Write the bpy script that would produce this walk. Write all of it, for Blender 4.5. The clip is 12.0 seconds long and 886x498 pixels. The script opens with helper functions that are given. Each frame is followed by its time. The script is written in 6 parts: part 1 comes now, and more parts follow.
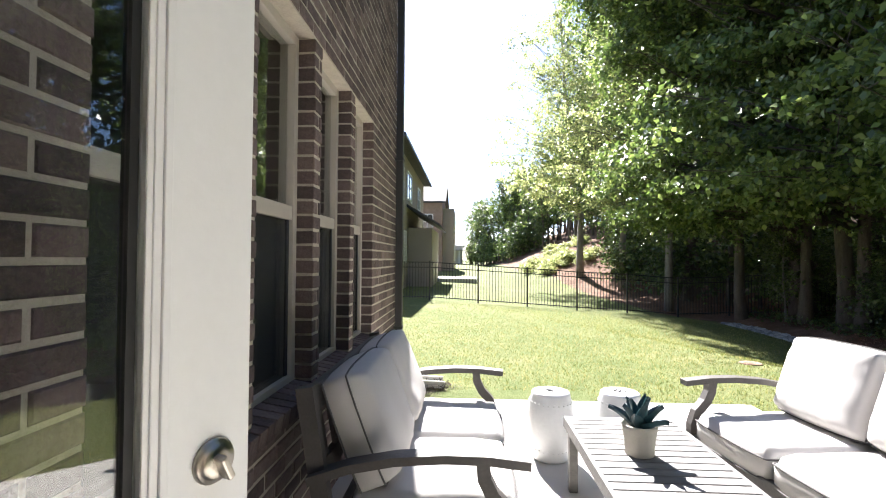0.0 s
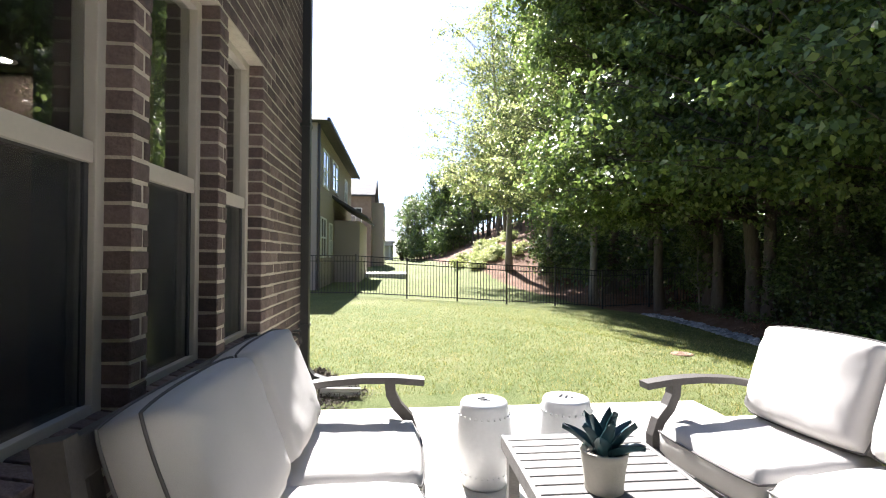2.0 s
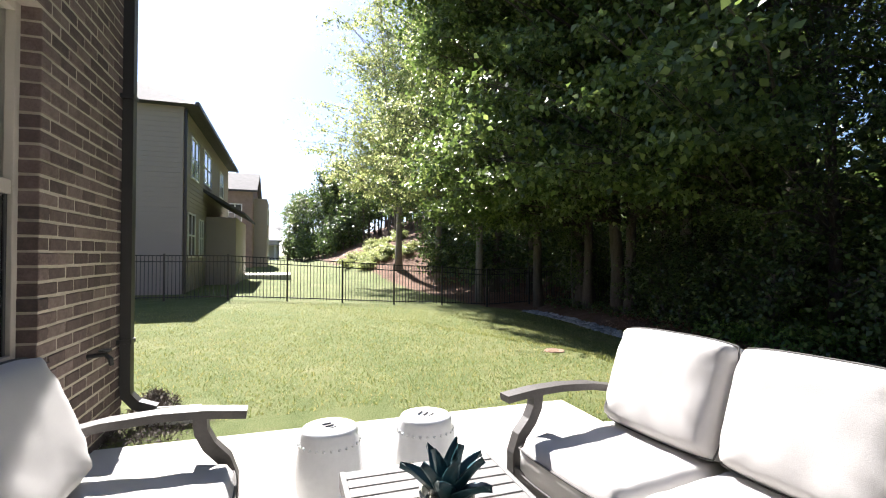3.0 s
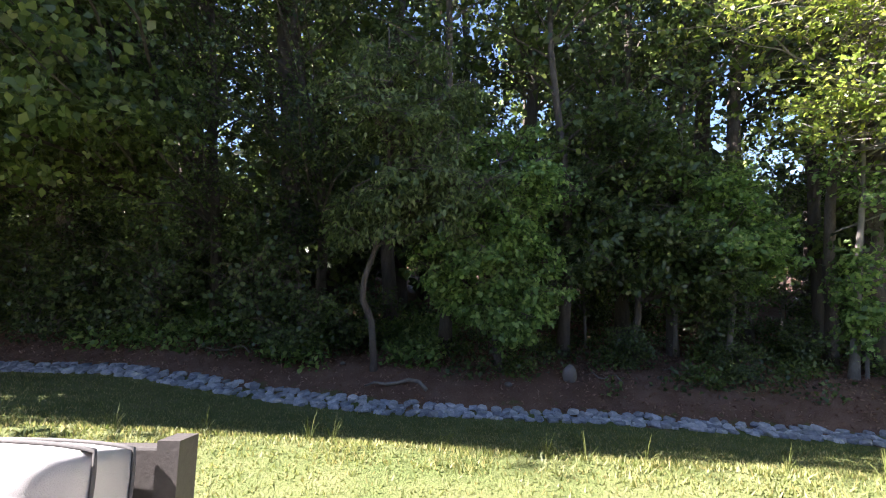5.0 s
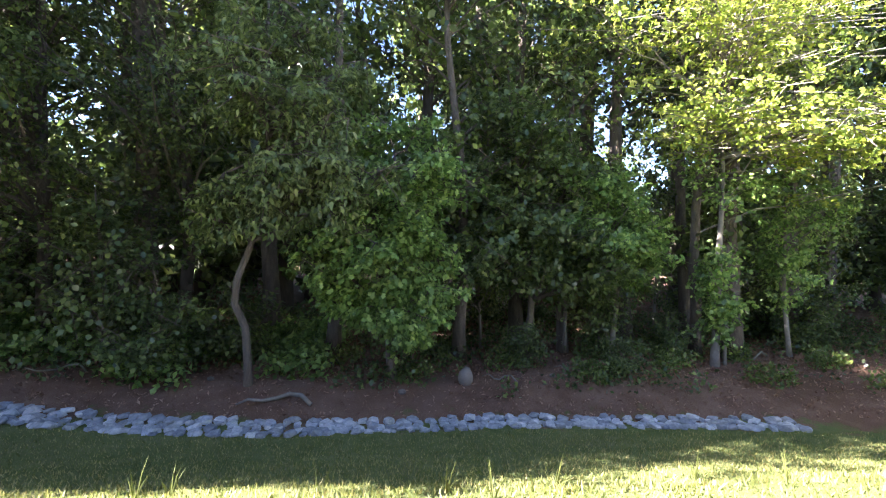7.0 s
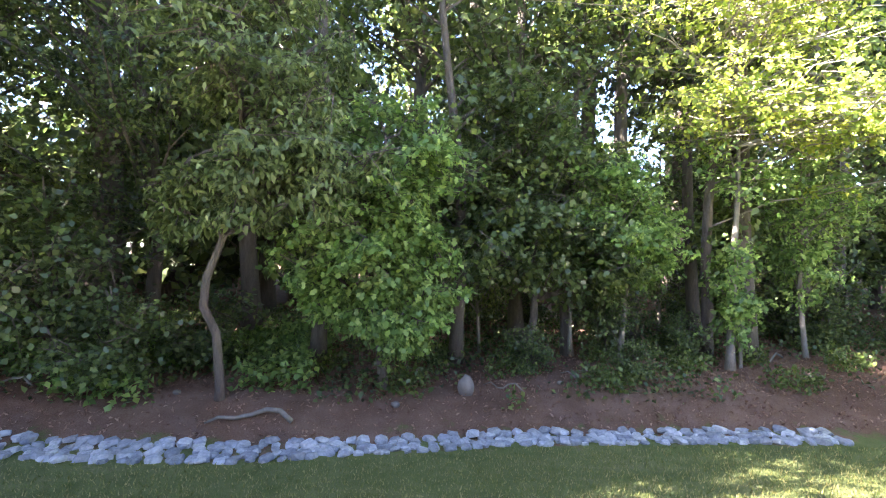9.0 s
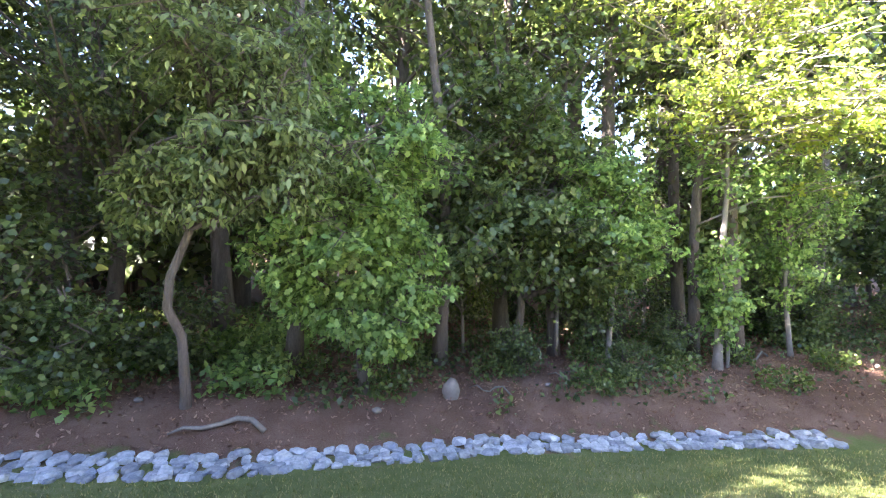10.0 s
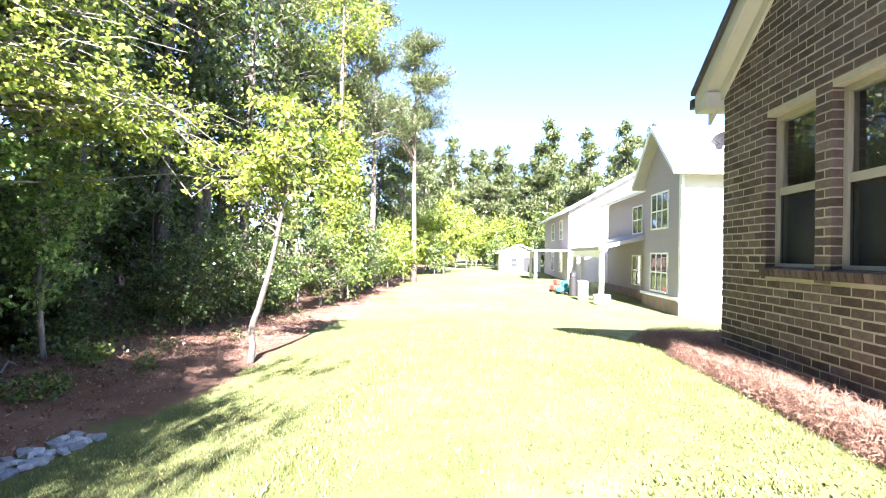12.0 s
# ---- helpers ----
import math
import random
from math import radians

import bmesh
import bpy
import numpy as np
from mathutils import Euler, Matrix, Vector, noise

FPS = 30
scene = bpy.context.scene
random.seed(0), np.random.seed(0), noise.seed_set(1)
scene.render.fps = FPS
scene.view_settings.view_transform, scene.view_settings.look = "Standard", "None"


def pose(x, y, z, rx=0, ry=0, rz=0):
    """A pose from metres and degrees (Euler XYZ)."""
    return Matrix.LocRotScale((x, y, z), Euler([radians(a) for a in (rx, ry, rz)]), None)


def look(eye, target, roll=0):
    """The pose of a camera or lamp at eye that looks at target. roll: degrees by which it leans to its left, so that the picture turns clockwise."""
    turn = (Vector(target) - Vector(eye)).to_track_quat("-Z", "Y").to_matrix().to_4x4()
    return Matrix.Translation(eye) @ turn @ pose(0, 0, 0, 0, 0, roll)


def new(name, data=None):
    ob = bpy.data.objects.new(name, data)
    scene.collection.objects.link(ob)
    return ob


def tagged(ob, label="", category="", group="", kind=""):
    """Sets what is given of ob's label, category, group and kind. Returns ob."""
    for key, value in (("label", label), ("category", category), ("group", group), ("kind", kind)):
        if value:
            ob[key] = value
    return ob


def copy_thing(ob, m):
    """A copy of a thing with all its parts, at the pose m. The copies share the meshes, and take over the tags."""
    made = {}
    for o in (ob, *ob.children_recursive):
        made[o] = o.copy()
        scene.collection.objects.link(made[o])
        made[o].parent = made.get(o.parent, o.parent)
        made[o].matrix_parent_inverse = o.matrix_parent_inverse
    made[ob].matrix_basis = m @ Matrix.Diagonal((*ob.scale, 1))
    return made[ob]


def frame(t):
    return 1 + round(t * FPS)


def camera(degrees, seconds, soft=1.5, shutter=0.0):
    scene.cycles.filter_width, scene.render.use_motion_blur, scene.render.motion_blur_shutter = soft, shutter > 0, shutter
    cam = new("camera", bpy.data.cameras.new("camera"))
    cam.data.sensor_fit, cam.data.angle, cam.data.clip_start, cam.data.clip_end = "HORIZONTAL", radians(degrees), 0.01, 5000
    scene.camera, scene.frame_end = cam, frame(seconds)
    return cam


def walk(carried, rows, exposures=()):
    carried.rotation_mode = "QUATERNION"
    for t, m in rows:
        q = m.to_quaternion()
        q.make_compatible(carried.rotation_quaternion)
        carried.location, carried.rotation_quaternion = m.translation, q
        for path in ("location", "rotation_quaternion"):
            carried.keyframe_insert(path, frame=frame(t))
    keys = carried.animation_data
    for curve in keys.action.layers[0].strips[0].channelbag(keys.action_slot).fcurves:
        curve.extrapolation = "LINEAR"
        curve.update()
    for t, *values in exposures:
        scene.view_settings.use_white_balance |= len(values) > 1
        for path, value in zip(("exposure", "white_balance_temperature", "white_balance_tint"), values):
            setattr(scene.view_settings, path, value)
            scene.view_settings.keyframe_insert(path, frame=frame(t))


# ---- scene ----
cam = camera(86.7, 12.0, 1.1)

# ---- camera and walk ----
PATH = [
    (0.0, pose(0.000, 0.000, 1.350, 91.20, -0.40, 3.00)),
    (0.5, pose(0.007, 0.107, 1.338, 91.00, -0.20, 0.60)),
    (1.0, pose(0.059, 0.298, 1.325, 90.90, -0.20, -0.30)),
    (1.5, pose(0.094, 0.477, 1.264, 90.80, -0.20, -1.40)),
    (2.0, pose(0.099, 0.703, 1.248, 90.80, -0.30, -5.40)),
    (2.5, pose(0.188, 0.880, 1.264, 90.80, -0.20, -9.70)),
    (3.0, pose(0.378, 1.009, 1.252, 90.80, -0.20, -18.40)),
    (3.5, pose(0.615, 1.120, 1.235, 90.80, -0.20, -38.30)),
    (5.5, pose(1.672, 1.170, 1.211, 90.40, -0.10, -87.90)),
    (6.0, pose(1.798, 1.154, 1.202, 90.50, -0.20, -90.10)),
    (6.5, pose(1.913, 1.170, 1.215, 90.40, -0.20, -91.90)),
    (7.0, pose(2.017, 1.166, 1.198, 90.30, -0.20, -94.60)),
    (9.0, pose(2.752, 1.237, 1.145, 90.20, 0.00, -96.10)),
    (9.5, pose(2.912, 1.229, 1.129, 90.10, 0.00, -96.20)),
    (10.0, pose(3.088, 1.255, 1.145, 89.80, -0.20, -98.50)),
    (10.5, pose(3.231, 1.180, 1.120, 89.80, -0.50, -112.70)),
    (11.0, pose(3.337, 1.124, 1.104, 90.10, -0.80, -133.30)),
    (11.5, pose(3.415, 1.116, 1.079, 90.30, -0.90, -154.40)),
    (12.0, pose(3.444, 1.031, 1.075, 90.50, -1.10, -175.80)),
]
EXPOSURES = [(0, 2.65, 6150, 15), (2, 2.45, 6150, 15), (3, 2.2, 6200, 15), (3.7, 2.15, 6200, 16), (5.3, 3.3, 6250, 23), (6, 3.68, 6300, 23), (7.2, 4.0, 6350, 22), (8.8, 4.65, 6550, 24), (10, 5.12, 6500, 25), (10.6, 4.95, 6600, 25), (11, 4.55, 6200, 25), (11.5, 4.05, 5950, 25), (12, 3.6, 5900, 24)]
walk(cam, PATH, EXPOSURES)

# ---- world and sun ----
SUN_UP, SUN_SIDE = 40, -9
world = bpy.data.worlds.new("world")
scene.world = world
world.use_nodes = True
wnt = world.node_tree
sky = wnt.nodes.new("ShaderNodeTexSky")
sky.sky_type = "NISHITA"
sky.sun_disc = False
sky.air_density, sky.dust_density, sky.ozone_density = 0.72, 0.45, 2.2
sky.sun_elevation = radians(SUN_UP)
sky.sun_rotation = radians(SUN_SIDE)
wnt.links.new(sky.outputs[0], wnt.nodes["Background"].inputs[0])
wnt.nodes["Background"].inputs[1].default_value = 0.05
sun = new("sun", bpy.data.lights.new("sun", "SUN"))
sun.data.energy = 5.0
sun.data.angle = radians(0.5)
sun.data.color = (1.0, 0.95, 0.86)
_ce, _se = math.cos(radians(SUN_UP)), math.sin(radians(SUN_UP))
sun.matrix_world = look((0, 0, 30), (-_ce * math.sin(radians(SUN_SIDE)), -_ce * math.cos(radians(SUN_SIDE)), 30 - _se))

# ---- materials ----
def node_mat(name):
    m = bpy.data.materials.new(name)
    m.use_nodes = True
    return m, m.node_tree, m.node_tree.nodes["Principled BSDF"]


def ramp(nt, stops):
    r = nt.nodes.new("ShaderNodeValToRGB")
    while len(r.color_ramp.elements) < len(stops):
        r.color_ramp.elements.new(0.5)
    for e, (p, c) in zip(r.color_ramp.elements, stops):
        e.position, e.color = p, (*c, 1)
    return r


def coords(nt, scale=(1, 1, 1)):
    tc = nt.nodes.new("ShaderNodeTexCoord")
    mp = nt.nodes.new("ShaderNodeMapping")
    mp.inputs["Scale"].default_value = scale
    nt.links.new(tc.outputs["Object"], mp.inputs[0])
    return mp


def noise_tex(nt, vec, scale, detail=5, rough=0.6):
    n = nt.nodes.new("ShaderNodeTexNoise")
    n.inputs["Scale"].default_value = scale
    n.inputs["Detail"].default_value = detail
    n.inputs["Roughness"].default_value = rough
    nt.links.new(vec.outputs[0], n.inputs["Vector"])
    return n


def surface(name, stops, scale=6.0, fine=60.0, rough=0.7, bump=0.3, metal=0.0, stretch=(1, 1, 1), vary=0.0, spec=0.5, dist=0.01):
    """Two scales of noise in colour, fine relief; vary: brightness differs from piece to piece."""
    m, nt, b = node_mat(name)
    v = coords(nt, stretch)
    n1, n2 = noise_tex(nt, v, scale), noise_tex(nt, v, fine)
    mix = nt.nodes.new("ShaderNodeMix")
    mix.inputs[0].default_value = 0.45
    nt.links.new(n1.outputs[0], mix.inputs[2])
    nt.links.new(n2.outputs[0], mix.inputs[3])
    val = mix.outputs[0]
    if vary:
        oi, geo, add, ma = (nt.nodes.new(k) for k in ("ShaderNodeObjectInfo", "ShaderNodeNewGeometry", "ShaderNodeMath", "ShaderNodeMath"))
        nt.links.new(oi.outputs["Random"], add.inputs[0])
        nt.links.new(geo.outputs["Random Per Island"], add.inputs[1])
        fr = nt.nodes.new("ShaderNodeMath")
        fr.operation = "FRACT"
        nt.links.new(add.outputs[0], fr.inputs[0])
        ma.operation = "MULTIPLY_ADD"
        ma.inputs[1].default_value = vary
        nt.links.new(fr.outputs[0], ma.inputs[0])
        sub = nt.nodes.new("ShaderNodeMath")
        sub.operation = "SUBTRACT"
        sub.inputs[1].default_value = vary / 2
        nt.links.new(val, sub.inputs[0])
        nt.links.new(sub.outputs[0], ma.inputs[2])
        val = ma.outputs[0]
    r = ramp(nt, stops)
    nt.links.new(val, r.inputs[0])
    nt.links.new(r.outputs[0], b.inputs["Base Color"])
    b.inputs["Roughness"].default_value = rough
    b.inputs["Metallic"].default_value = metal
    b.inputs["Specular IOR Level"].default_value = spec
    if bump:
        bp = nt.nodes.new("ShaderNodeBump")
        bp.inputs["Strength"].default_value = bump
        bp.inputs["Distance"].default_value = dist
        nt.links.new(n2.outputs[0], bp.inputs["Height"])
        nt.links.new(bp.outputs[0], b.inputs["Normal"])
    return m


def two(c, k=0.75):
    return [(0.3, tuple(x * k for x in c)), (0.7, c)]


def leaf_mat(name, dark, light, glow, trans=0.32, rough=0.33):
    dark, light, glow = ((c[0] * 1.15, c[1] * 1.03, c[2] * 0.85) for c in (dark, light, glow))
    m, nt, b = node_mat(name)
    geo = nt.nodes.new("ShaderNodeNewGeometry")
    r = ramp(nt, [(0.0, dark), (0.6, light), (1.0, glow)])
    nt.links.new(geo.outputs["Random Per Island"], r.inputs[0])
    nt.links.new(r.outputs[0], b.inputs["Base Color"])
    b.inputs["Roughness"].default_value = rough
    b.inputs["Specular IOR Level"].default_value = 0.5
    t = nt.nodes.new("ShaderNodeBsdfTranslucent")
    r2 = ramp(nt, [(p, tuple(min(0.8, 2.0 * q) for q in c)) for p, c in ((0.0, dark), (0.6, light), (1.0, glow))])
    nt.links.new(geo.outputs["Random Per Island"], r2.inputs[0])
    nt.links.new(r2.outputs[0], t.inputs[0])
    mx = nt.nodes.new("ShaderNodeMixShader")
    mx.inputs[0].default_value = trans
    nt.links.new(b.outputs[0], mx.inputs[1])
    nt.links.new(t.outputs[0], mx.inputs[2])
    nt.links.new(mx.outputs[0], nt.nodes["Material Output"].inputs[0])
    return m


def glass_mat(name, tint=(0.9, 0.93, 0.92)):
    m, nt, b = node_mat(name)
    b.inputs["Base Color"].default_value = (*tint, 1)
    b.inputs["Roughness"].default_value = 0.0
    b.inputs["IOR"].default_value = 1.8
    b.inputs["Transmission Weight"].default_value = 1.0
    return m


BRICK = surface("brick", [(0.22, (0.05, 0.036, 0.034)), (0.5, (0.115, 0.08, 0.072)), (0.78, (0.21, 0.155, 0.14))], 11, 70, 0.88, 0.8, vary=0.4)
MORTAR = surface("mortar", two((0.56, 0.50, 0.41), 0.7), 14, 90, 0.95, 0.8)
TRIM = surface("beige_trim", two((0.46, 0.42, 0.36), 0.9), 3, 60, 0.55, 0.05)
WHITE = surface("white_paint", two((0.78, 0.78, 0.77), 0.94), 3, 40, 0.4, 0.05)
GLASS = glass_mat("window_glass")
SCREEN = surface("insect_screen", two((0.035, 0.035, 0.038), 0.8), 4, 400, 0.8, 0.1)
def mesh_screen():
    m, nt, b = node_mat("screen_mesh")
    b.inputs["Base Color"].default_value = (0.03, 0.03, 0.032, 1)
    b.inputs["Roughness"].default_value = 0.8
    tr = nt.nodes.new("ShaderNodeBsdfTransparent")
    mx = nt.nodes.new("ShaderNodeMixShader")
    mx.inputs[0].default_value = 0.45
    nt.links.new(tr.outputs[0], mx.inputs[1])
    nt.links.new(b.outputs[0], mx.inputs[2])
    nt.links.new(mx.outputs[0], nt.nodes["Material Output"].inputs[0])
    return m


SCREENMESH = mesh_screen()
NICKEL = surface("satin_nickel", two((0.42, 0.39, 0.34), 0.85), 20, 200, 0.32, 0.03, metal=1.0)
RUBBER = surface("black_gasket", two((0.02, 0.02, 0.02)), 5, 50, 0.6, 0.1)
DARKMETAL = surface("dark_bronze_metal", two((0.03, 0.029, 0.028), 0.7), 6, 80, 0.5, 0.08)
FENCEBLACK = surface("black_fence_paint", two((0.012, 0.012, 0.013), 0.7), 6, 80, 0.45, 0.05)
FRAME = surface("weathered_charcoal_frame", [(0.3, (0.045, 0.04, 0.037)), (0.7, (0.085, 0.077, 0.07))], 8, 90, 0.55, 0.15, stretch=(1, 1, 1))
SLAT = surface("weathered_grey_slat", [(0.25, (0.12, 0.115, 0.11)), (0.6, (0.20, 0.193, 0.185)), (0.8, (0.29, 0.28, 0.27))], 5, 50, 0.7, 0.25, stretch=(1, 8, 4), vary=0.3)
FABRIC = surface("pale_grey_fabric", [(0.3, (0.46, 0.445, 0.43)), (0.7, (0.54, 0.525, 0.51))], 3, 420, 0.92, 0.35, spec=0.15, dist=0.004)
PIPING = surface("grey_piping", two((0.11, 0.106, 0.102), 0.8), 10, 200, 0.9, 0.2)
CONCRETE = surface("broom_concrete", [(0.25, (0.47, 0.45, 0.41)), (0.55, (0.56, 0.54, 0.50)), (0.8, (0.63, 0.61, 0.57))], 1.6, 130, 0.9, 0.4, dist=0.004)
CERAMIC = surface("white_glazed_ceramic", two((0.74, 0.75, 0.76), 0.9), 5, 40, 0.22, 0.06)
POT = surface("cream_pot", two((0.55, 0.52, 0.45), 0.85), 8, 90, 0.7, 0.2)
AGAVE = surface("blue_green_succulent", [(0.3, (0.012, 0.04, 0.05)), (0.7, (0.03, 0.085, 0.10))], 6, 40, 0.35, 0.1)
PEBBLE = surface("pebbles", [(0.3, (0.12, 0.11, 0.10)), (0.7, (0.5, 0.48, 0.45))], 30, 80, 0.8, 0.2, vary=0.5)
STONE = surface("blue_grey_riprap", [(0.2, (0.12, 0.135, 0.152)), (0.5, (0.27, 0.29, 0.31)), (0.8, (0.52, 0.535, 0.54))], 5, 30, 0.85, 0.6, vary=0.35, dist=0.02)
BOULDER = surface("brown_stone", two((0.24, 0.21, 0.18), 0.6), 6, 40, 0.9, 0.6, dist=0.02)
BARK = surface("grey_brown_bark", [(0.25, (0.05, 0.04, 0.033)), (0.7, (0.15, 0.125, 0.10))], 5, 24, 0.95, 0.9, stretch=(3, 3, 0.6), dist=0.03)
PALEBARK = surface("pale_smooth_bark", [(0.25, (0.10, 0.088, 0.072)), (0.7, (0.25, 0.225, 0.19))], 4, 24, 0.9, 0.5, stretch=(2, 2, 1), dist=0.01)
MAPLEBARK = surface("pale_maple_bark", [(0.25, (0.11, 0.098, 0.082)), (0.7, (0.24, 0.215, 0.185))], 4, 24, 0.9, 0.5, stretch=(2, 2, 1), dist=0.01)
PINEBARK = surface("pine_bark", [(0.25, (0.10, 0.075, 0.06)), (0.7, (0.26, 0.20, 0.165))], 4, 18, 0.95, 1.0, stretch=(3, 3, 0.8), dist=0.04)
LEAF_OAK = leaf_mat("oak_leaves", (0.022, 0.04, 0.013), (0.055, 0.092, 0.028), (0.12, 0.165, 0.055))
LEAF_MID = leaf_mat("sweetgum_leaves", (0.035, 0.065, 0.018), (0.085, 0.14, 0.04), (0.16, 0.22, 0.075))
# paler than the other leaves: sun through the foliage is put into the colour
LEAF_LIGHT = leaf_mat("backlit_tone_leaves", (0.09, 0.13, 0.055), (0.19, 0.24, 0.10), (0.34, 0.38, 0.20), trans=0.5, rough=0.4)
LEAF_FRESH = leaf_mat("fresh_leaves", (0.055, 0.112, 0.032), (0.13, 0.24, 0.072), (0.27, 0.40, 0.14), trans=0.4, rough=0.4)
LEAF_BLUE = leaf_mat("cherry_leaves", (0.05, 0.085, 0.03), (0.11, 0.165, 0.06), (0.19, 0.255, 0.11), rough=0.4)
LEAF_YELLOW = leaf_mat("yellow_green_leaves", (0.085, 0.14, 0.022), (0.17, 0.245, 0.045), (0.31, 0.35, 0.09), trans=0.45)
NEEDLE = leaf_mat("pine_needles", (0.04, 0.065, 0.03), (0.08, 0.115, 0.05), (0.14, 0.175, 0.08), trans=0.3)
SHRUB = leaf_mat("shrub_leaves", (0.025, 0.05, 0.016), (0.062, 0.105, 0.034), (0.13, 0.185, 0.065))
BLADE = leaf_mat("grass_blades", (0.072, 0.106, 0.03), (0.14, 0.172, 0.06), (0.27, 0.262, 0.125), trans=0.3, rough=0.6)
STRAW = surface("pine_straw", [(0.25, (0.15, 0.075, 0.05)), (0.5, (0.31, 0.175, 0.115)), (0.8, (0.48, 0.32, 0.23))], 12, 110, 0.95, 0.9, dist=0.03, vary=0.4)
TAUPE = surface("taupe_siding", two((0.33, 0.29, 0.26), 0.9), 1.2, 60, 0.8, 0.1)
# greyed to carry the shade on walls turned from the sun
STUCCO = surface("shade_grey_siding", two((0.33, 0.30, 0.31), 0.92), 1.2, 60, 0.8, 0.1)
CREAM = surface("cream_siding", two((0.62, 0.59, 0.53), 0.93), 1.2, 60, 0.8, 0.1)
BRICKFAR = surface("distant_brick", [(0.3, (0.16, 0.11, 0.09)), (0.7, (0.30, 0.23, 0.19))], 2.2, 26, 0.9, 0.2)
SHINGLE = surface("dark_shingles", [(0.3, (0.035, 0.035, 0.04)), (0.7, (0.09, 0.088, 0.09))], 3, 30, 0.9, 0.5)
SHINGLE_PALE = surface("pale_shingles", two((0.42, 0.40, 0.37), 0.8), 3, 30, 0.9, 0.4)
# dark tone stands for the lack of light behind the windows
UNLIT_INTERIOR = surface("unlit_interior_paint", two((0.14, 0.13, 0.12), 0.9), 2, 30, 0.8, 0.05)
FLOORWOOD = surface("dark_floorboards", two((0.10, 0.065, 0.04), 0.6), 3, 30, 0.4, 0.1, stretch=(1, 6, 1))
FARGLASS = surface("distant_window_glass", two((0.05, 0.055, 0.06), 0.8), 0.6, 5, 0.05, 0.0, spec=0.9)
GREYPLASTIC = surface("grey_plastic", two((0.45, 0.45, 0.44), 0.9), 4, 50, 0.6, 0.1)
REDPLASTIC = surface("red_plastic", two((0.45, 0.06, 0.04), 0.9), 4, 50, 0.5, 0.1)
TEALPLASTIC = surface("teal_plastic", two((0.05, 0.35, 0.38), 0.9), 4, 50, 0.5, 0.1)
LAMP, lnt, lb = node_mat("lamp_glow")
lb.inputs["Emission Color"].default_value = (1.0, 0.9, 0.75, 1)
lb.inputs["Emission Strength"].default_value = 12.0


def ground_material():
    """Lawn, bare red soil on the wooded bank, leaf litter in the woods, split by where they lie."""
    m, nt, b = node_mat("lawn_and_soil")
    v = coords(nt)
    sep = nt.nodes.new("ShaderNodeSeparateXYZ")
    nt.links.new(v.outputs[0], sep.inputs[0])
    big, mid, fine = noise_tex(nt, v, 0.45, 4), noise_tex(nt, v, 3.0, 6), noise_tex(nt, v, 70, 4, 0.7)
    mx = nt.nodes.new("ShaderNodeMix")
    mx.inputs[0].default_value = 0.5
    nt.links.new(big.outputs[0], mx.inputs[2])
    nt.links.new(mid.outputs[0], mx.inputs[3])
    mx2 = nt.nodes.new("ShaderNodeMix")
    mx2.inputs[0].default_value = 0.4
    nt.links.new(mx.outputs[0], mx2.inputs[2])
    nt.links.new(fine.outputs[0], mx2.inputs[3])
    grass = ramp(nt, [(0.30, (0.05, 0.08, 0.022)), (0.43, (0.104, 0.136, 0.042)), (0.55, (0.165, 0.182, 0.07)), (0.68, (0.28, 0.25, 0.14))])
    nt.links.new(mx2.outputs[0], grass.inputs[0])
    soil = ramp(nt, [(0.3, (0.075, 0.042, 0.028)), (0.48, (0.15, 0.086, 0.058)), (0.68, (0.28, 0.185, 0.135))])
    nt.links.new(mx2.outputs[0], soil.inputs[0])
    at = nt.nodes.new("ShaderNodeAttribute")
    at.attribute_name = "soil"
    wob = nt.nodes.new("ShaderNodeMath")
    wob.operation = "MULTIPLY_ADD"
    wob.inputs[1].default_value = 0.9
    nt.links.new(mid.outputs[0], wob.inputs[0])
    nt.links.new(at.outputs["Fac"], wob.inputs[2])
    edge = ramp(nt, [(0.85, (0, 0, 0)), (1.02, (1, 1, 1))])
    nt.links.new(wob.outputs[0], edge.inputs[0])
    col = nt.nodes.new("ShaderNodeMix")
    col.data_type = "RGBA"
    nt.links.new(edge.outputs[0], col.inputs[0])
    nt.links.new(grass.outputs[0], col.inputs[6])
    nt.links.new(soil.outputs[0], col.inputs[7])
    nt.links.new(col.outputs[2], b.inputs["Base Color"])
    b.inputs["Roughness"].default_value = 0.95
    b.inputs["Specular IOR Level"].default_value = 0.15
    bp = nt.nodes.new("ShaderNodeBump")
    bp.inputs["Strength"].default_value = 0.8
    bp.inputs["Distance"].default_value = 0.04
    nt.links.new(fine.outputs[0], bp.inputs["Height"])
    nt.links.new(bp.outputs[0], b.inputs["Normal"])
    return m


GROUND = ground_material()


# ---- mesh helpers ----
def mesh_of(name, bm, material):
    me = bpy.data.meshes.new(name)
    bmesh.ops.recalc_face_normals(bm, faces=bm.faces)
    bm.to_mesh(me)
    bm.free()
    me.materials.append(material)
    return me


def part(name, bm, material, parent=None, label="", smooth=False):
    me = mesh_of(name, bm, material)
    if smooth:
        me.shade_smooth()
    ob = new(name, me)
    ob.parent = parent
    return tagged(ob, label)


def thing(name, label, category, m=None, group="", kind=""):
    ob = new(name)
    ob.empty_display_size = 0.1
    if m is not None:
        ob.matrix_world = m
    return tagged(ob, label, category, group, kind)


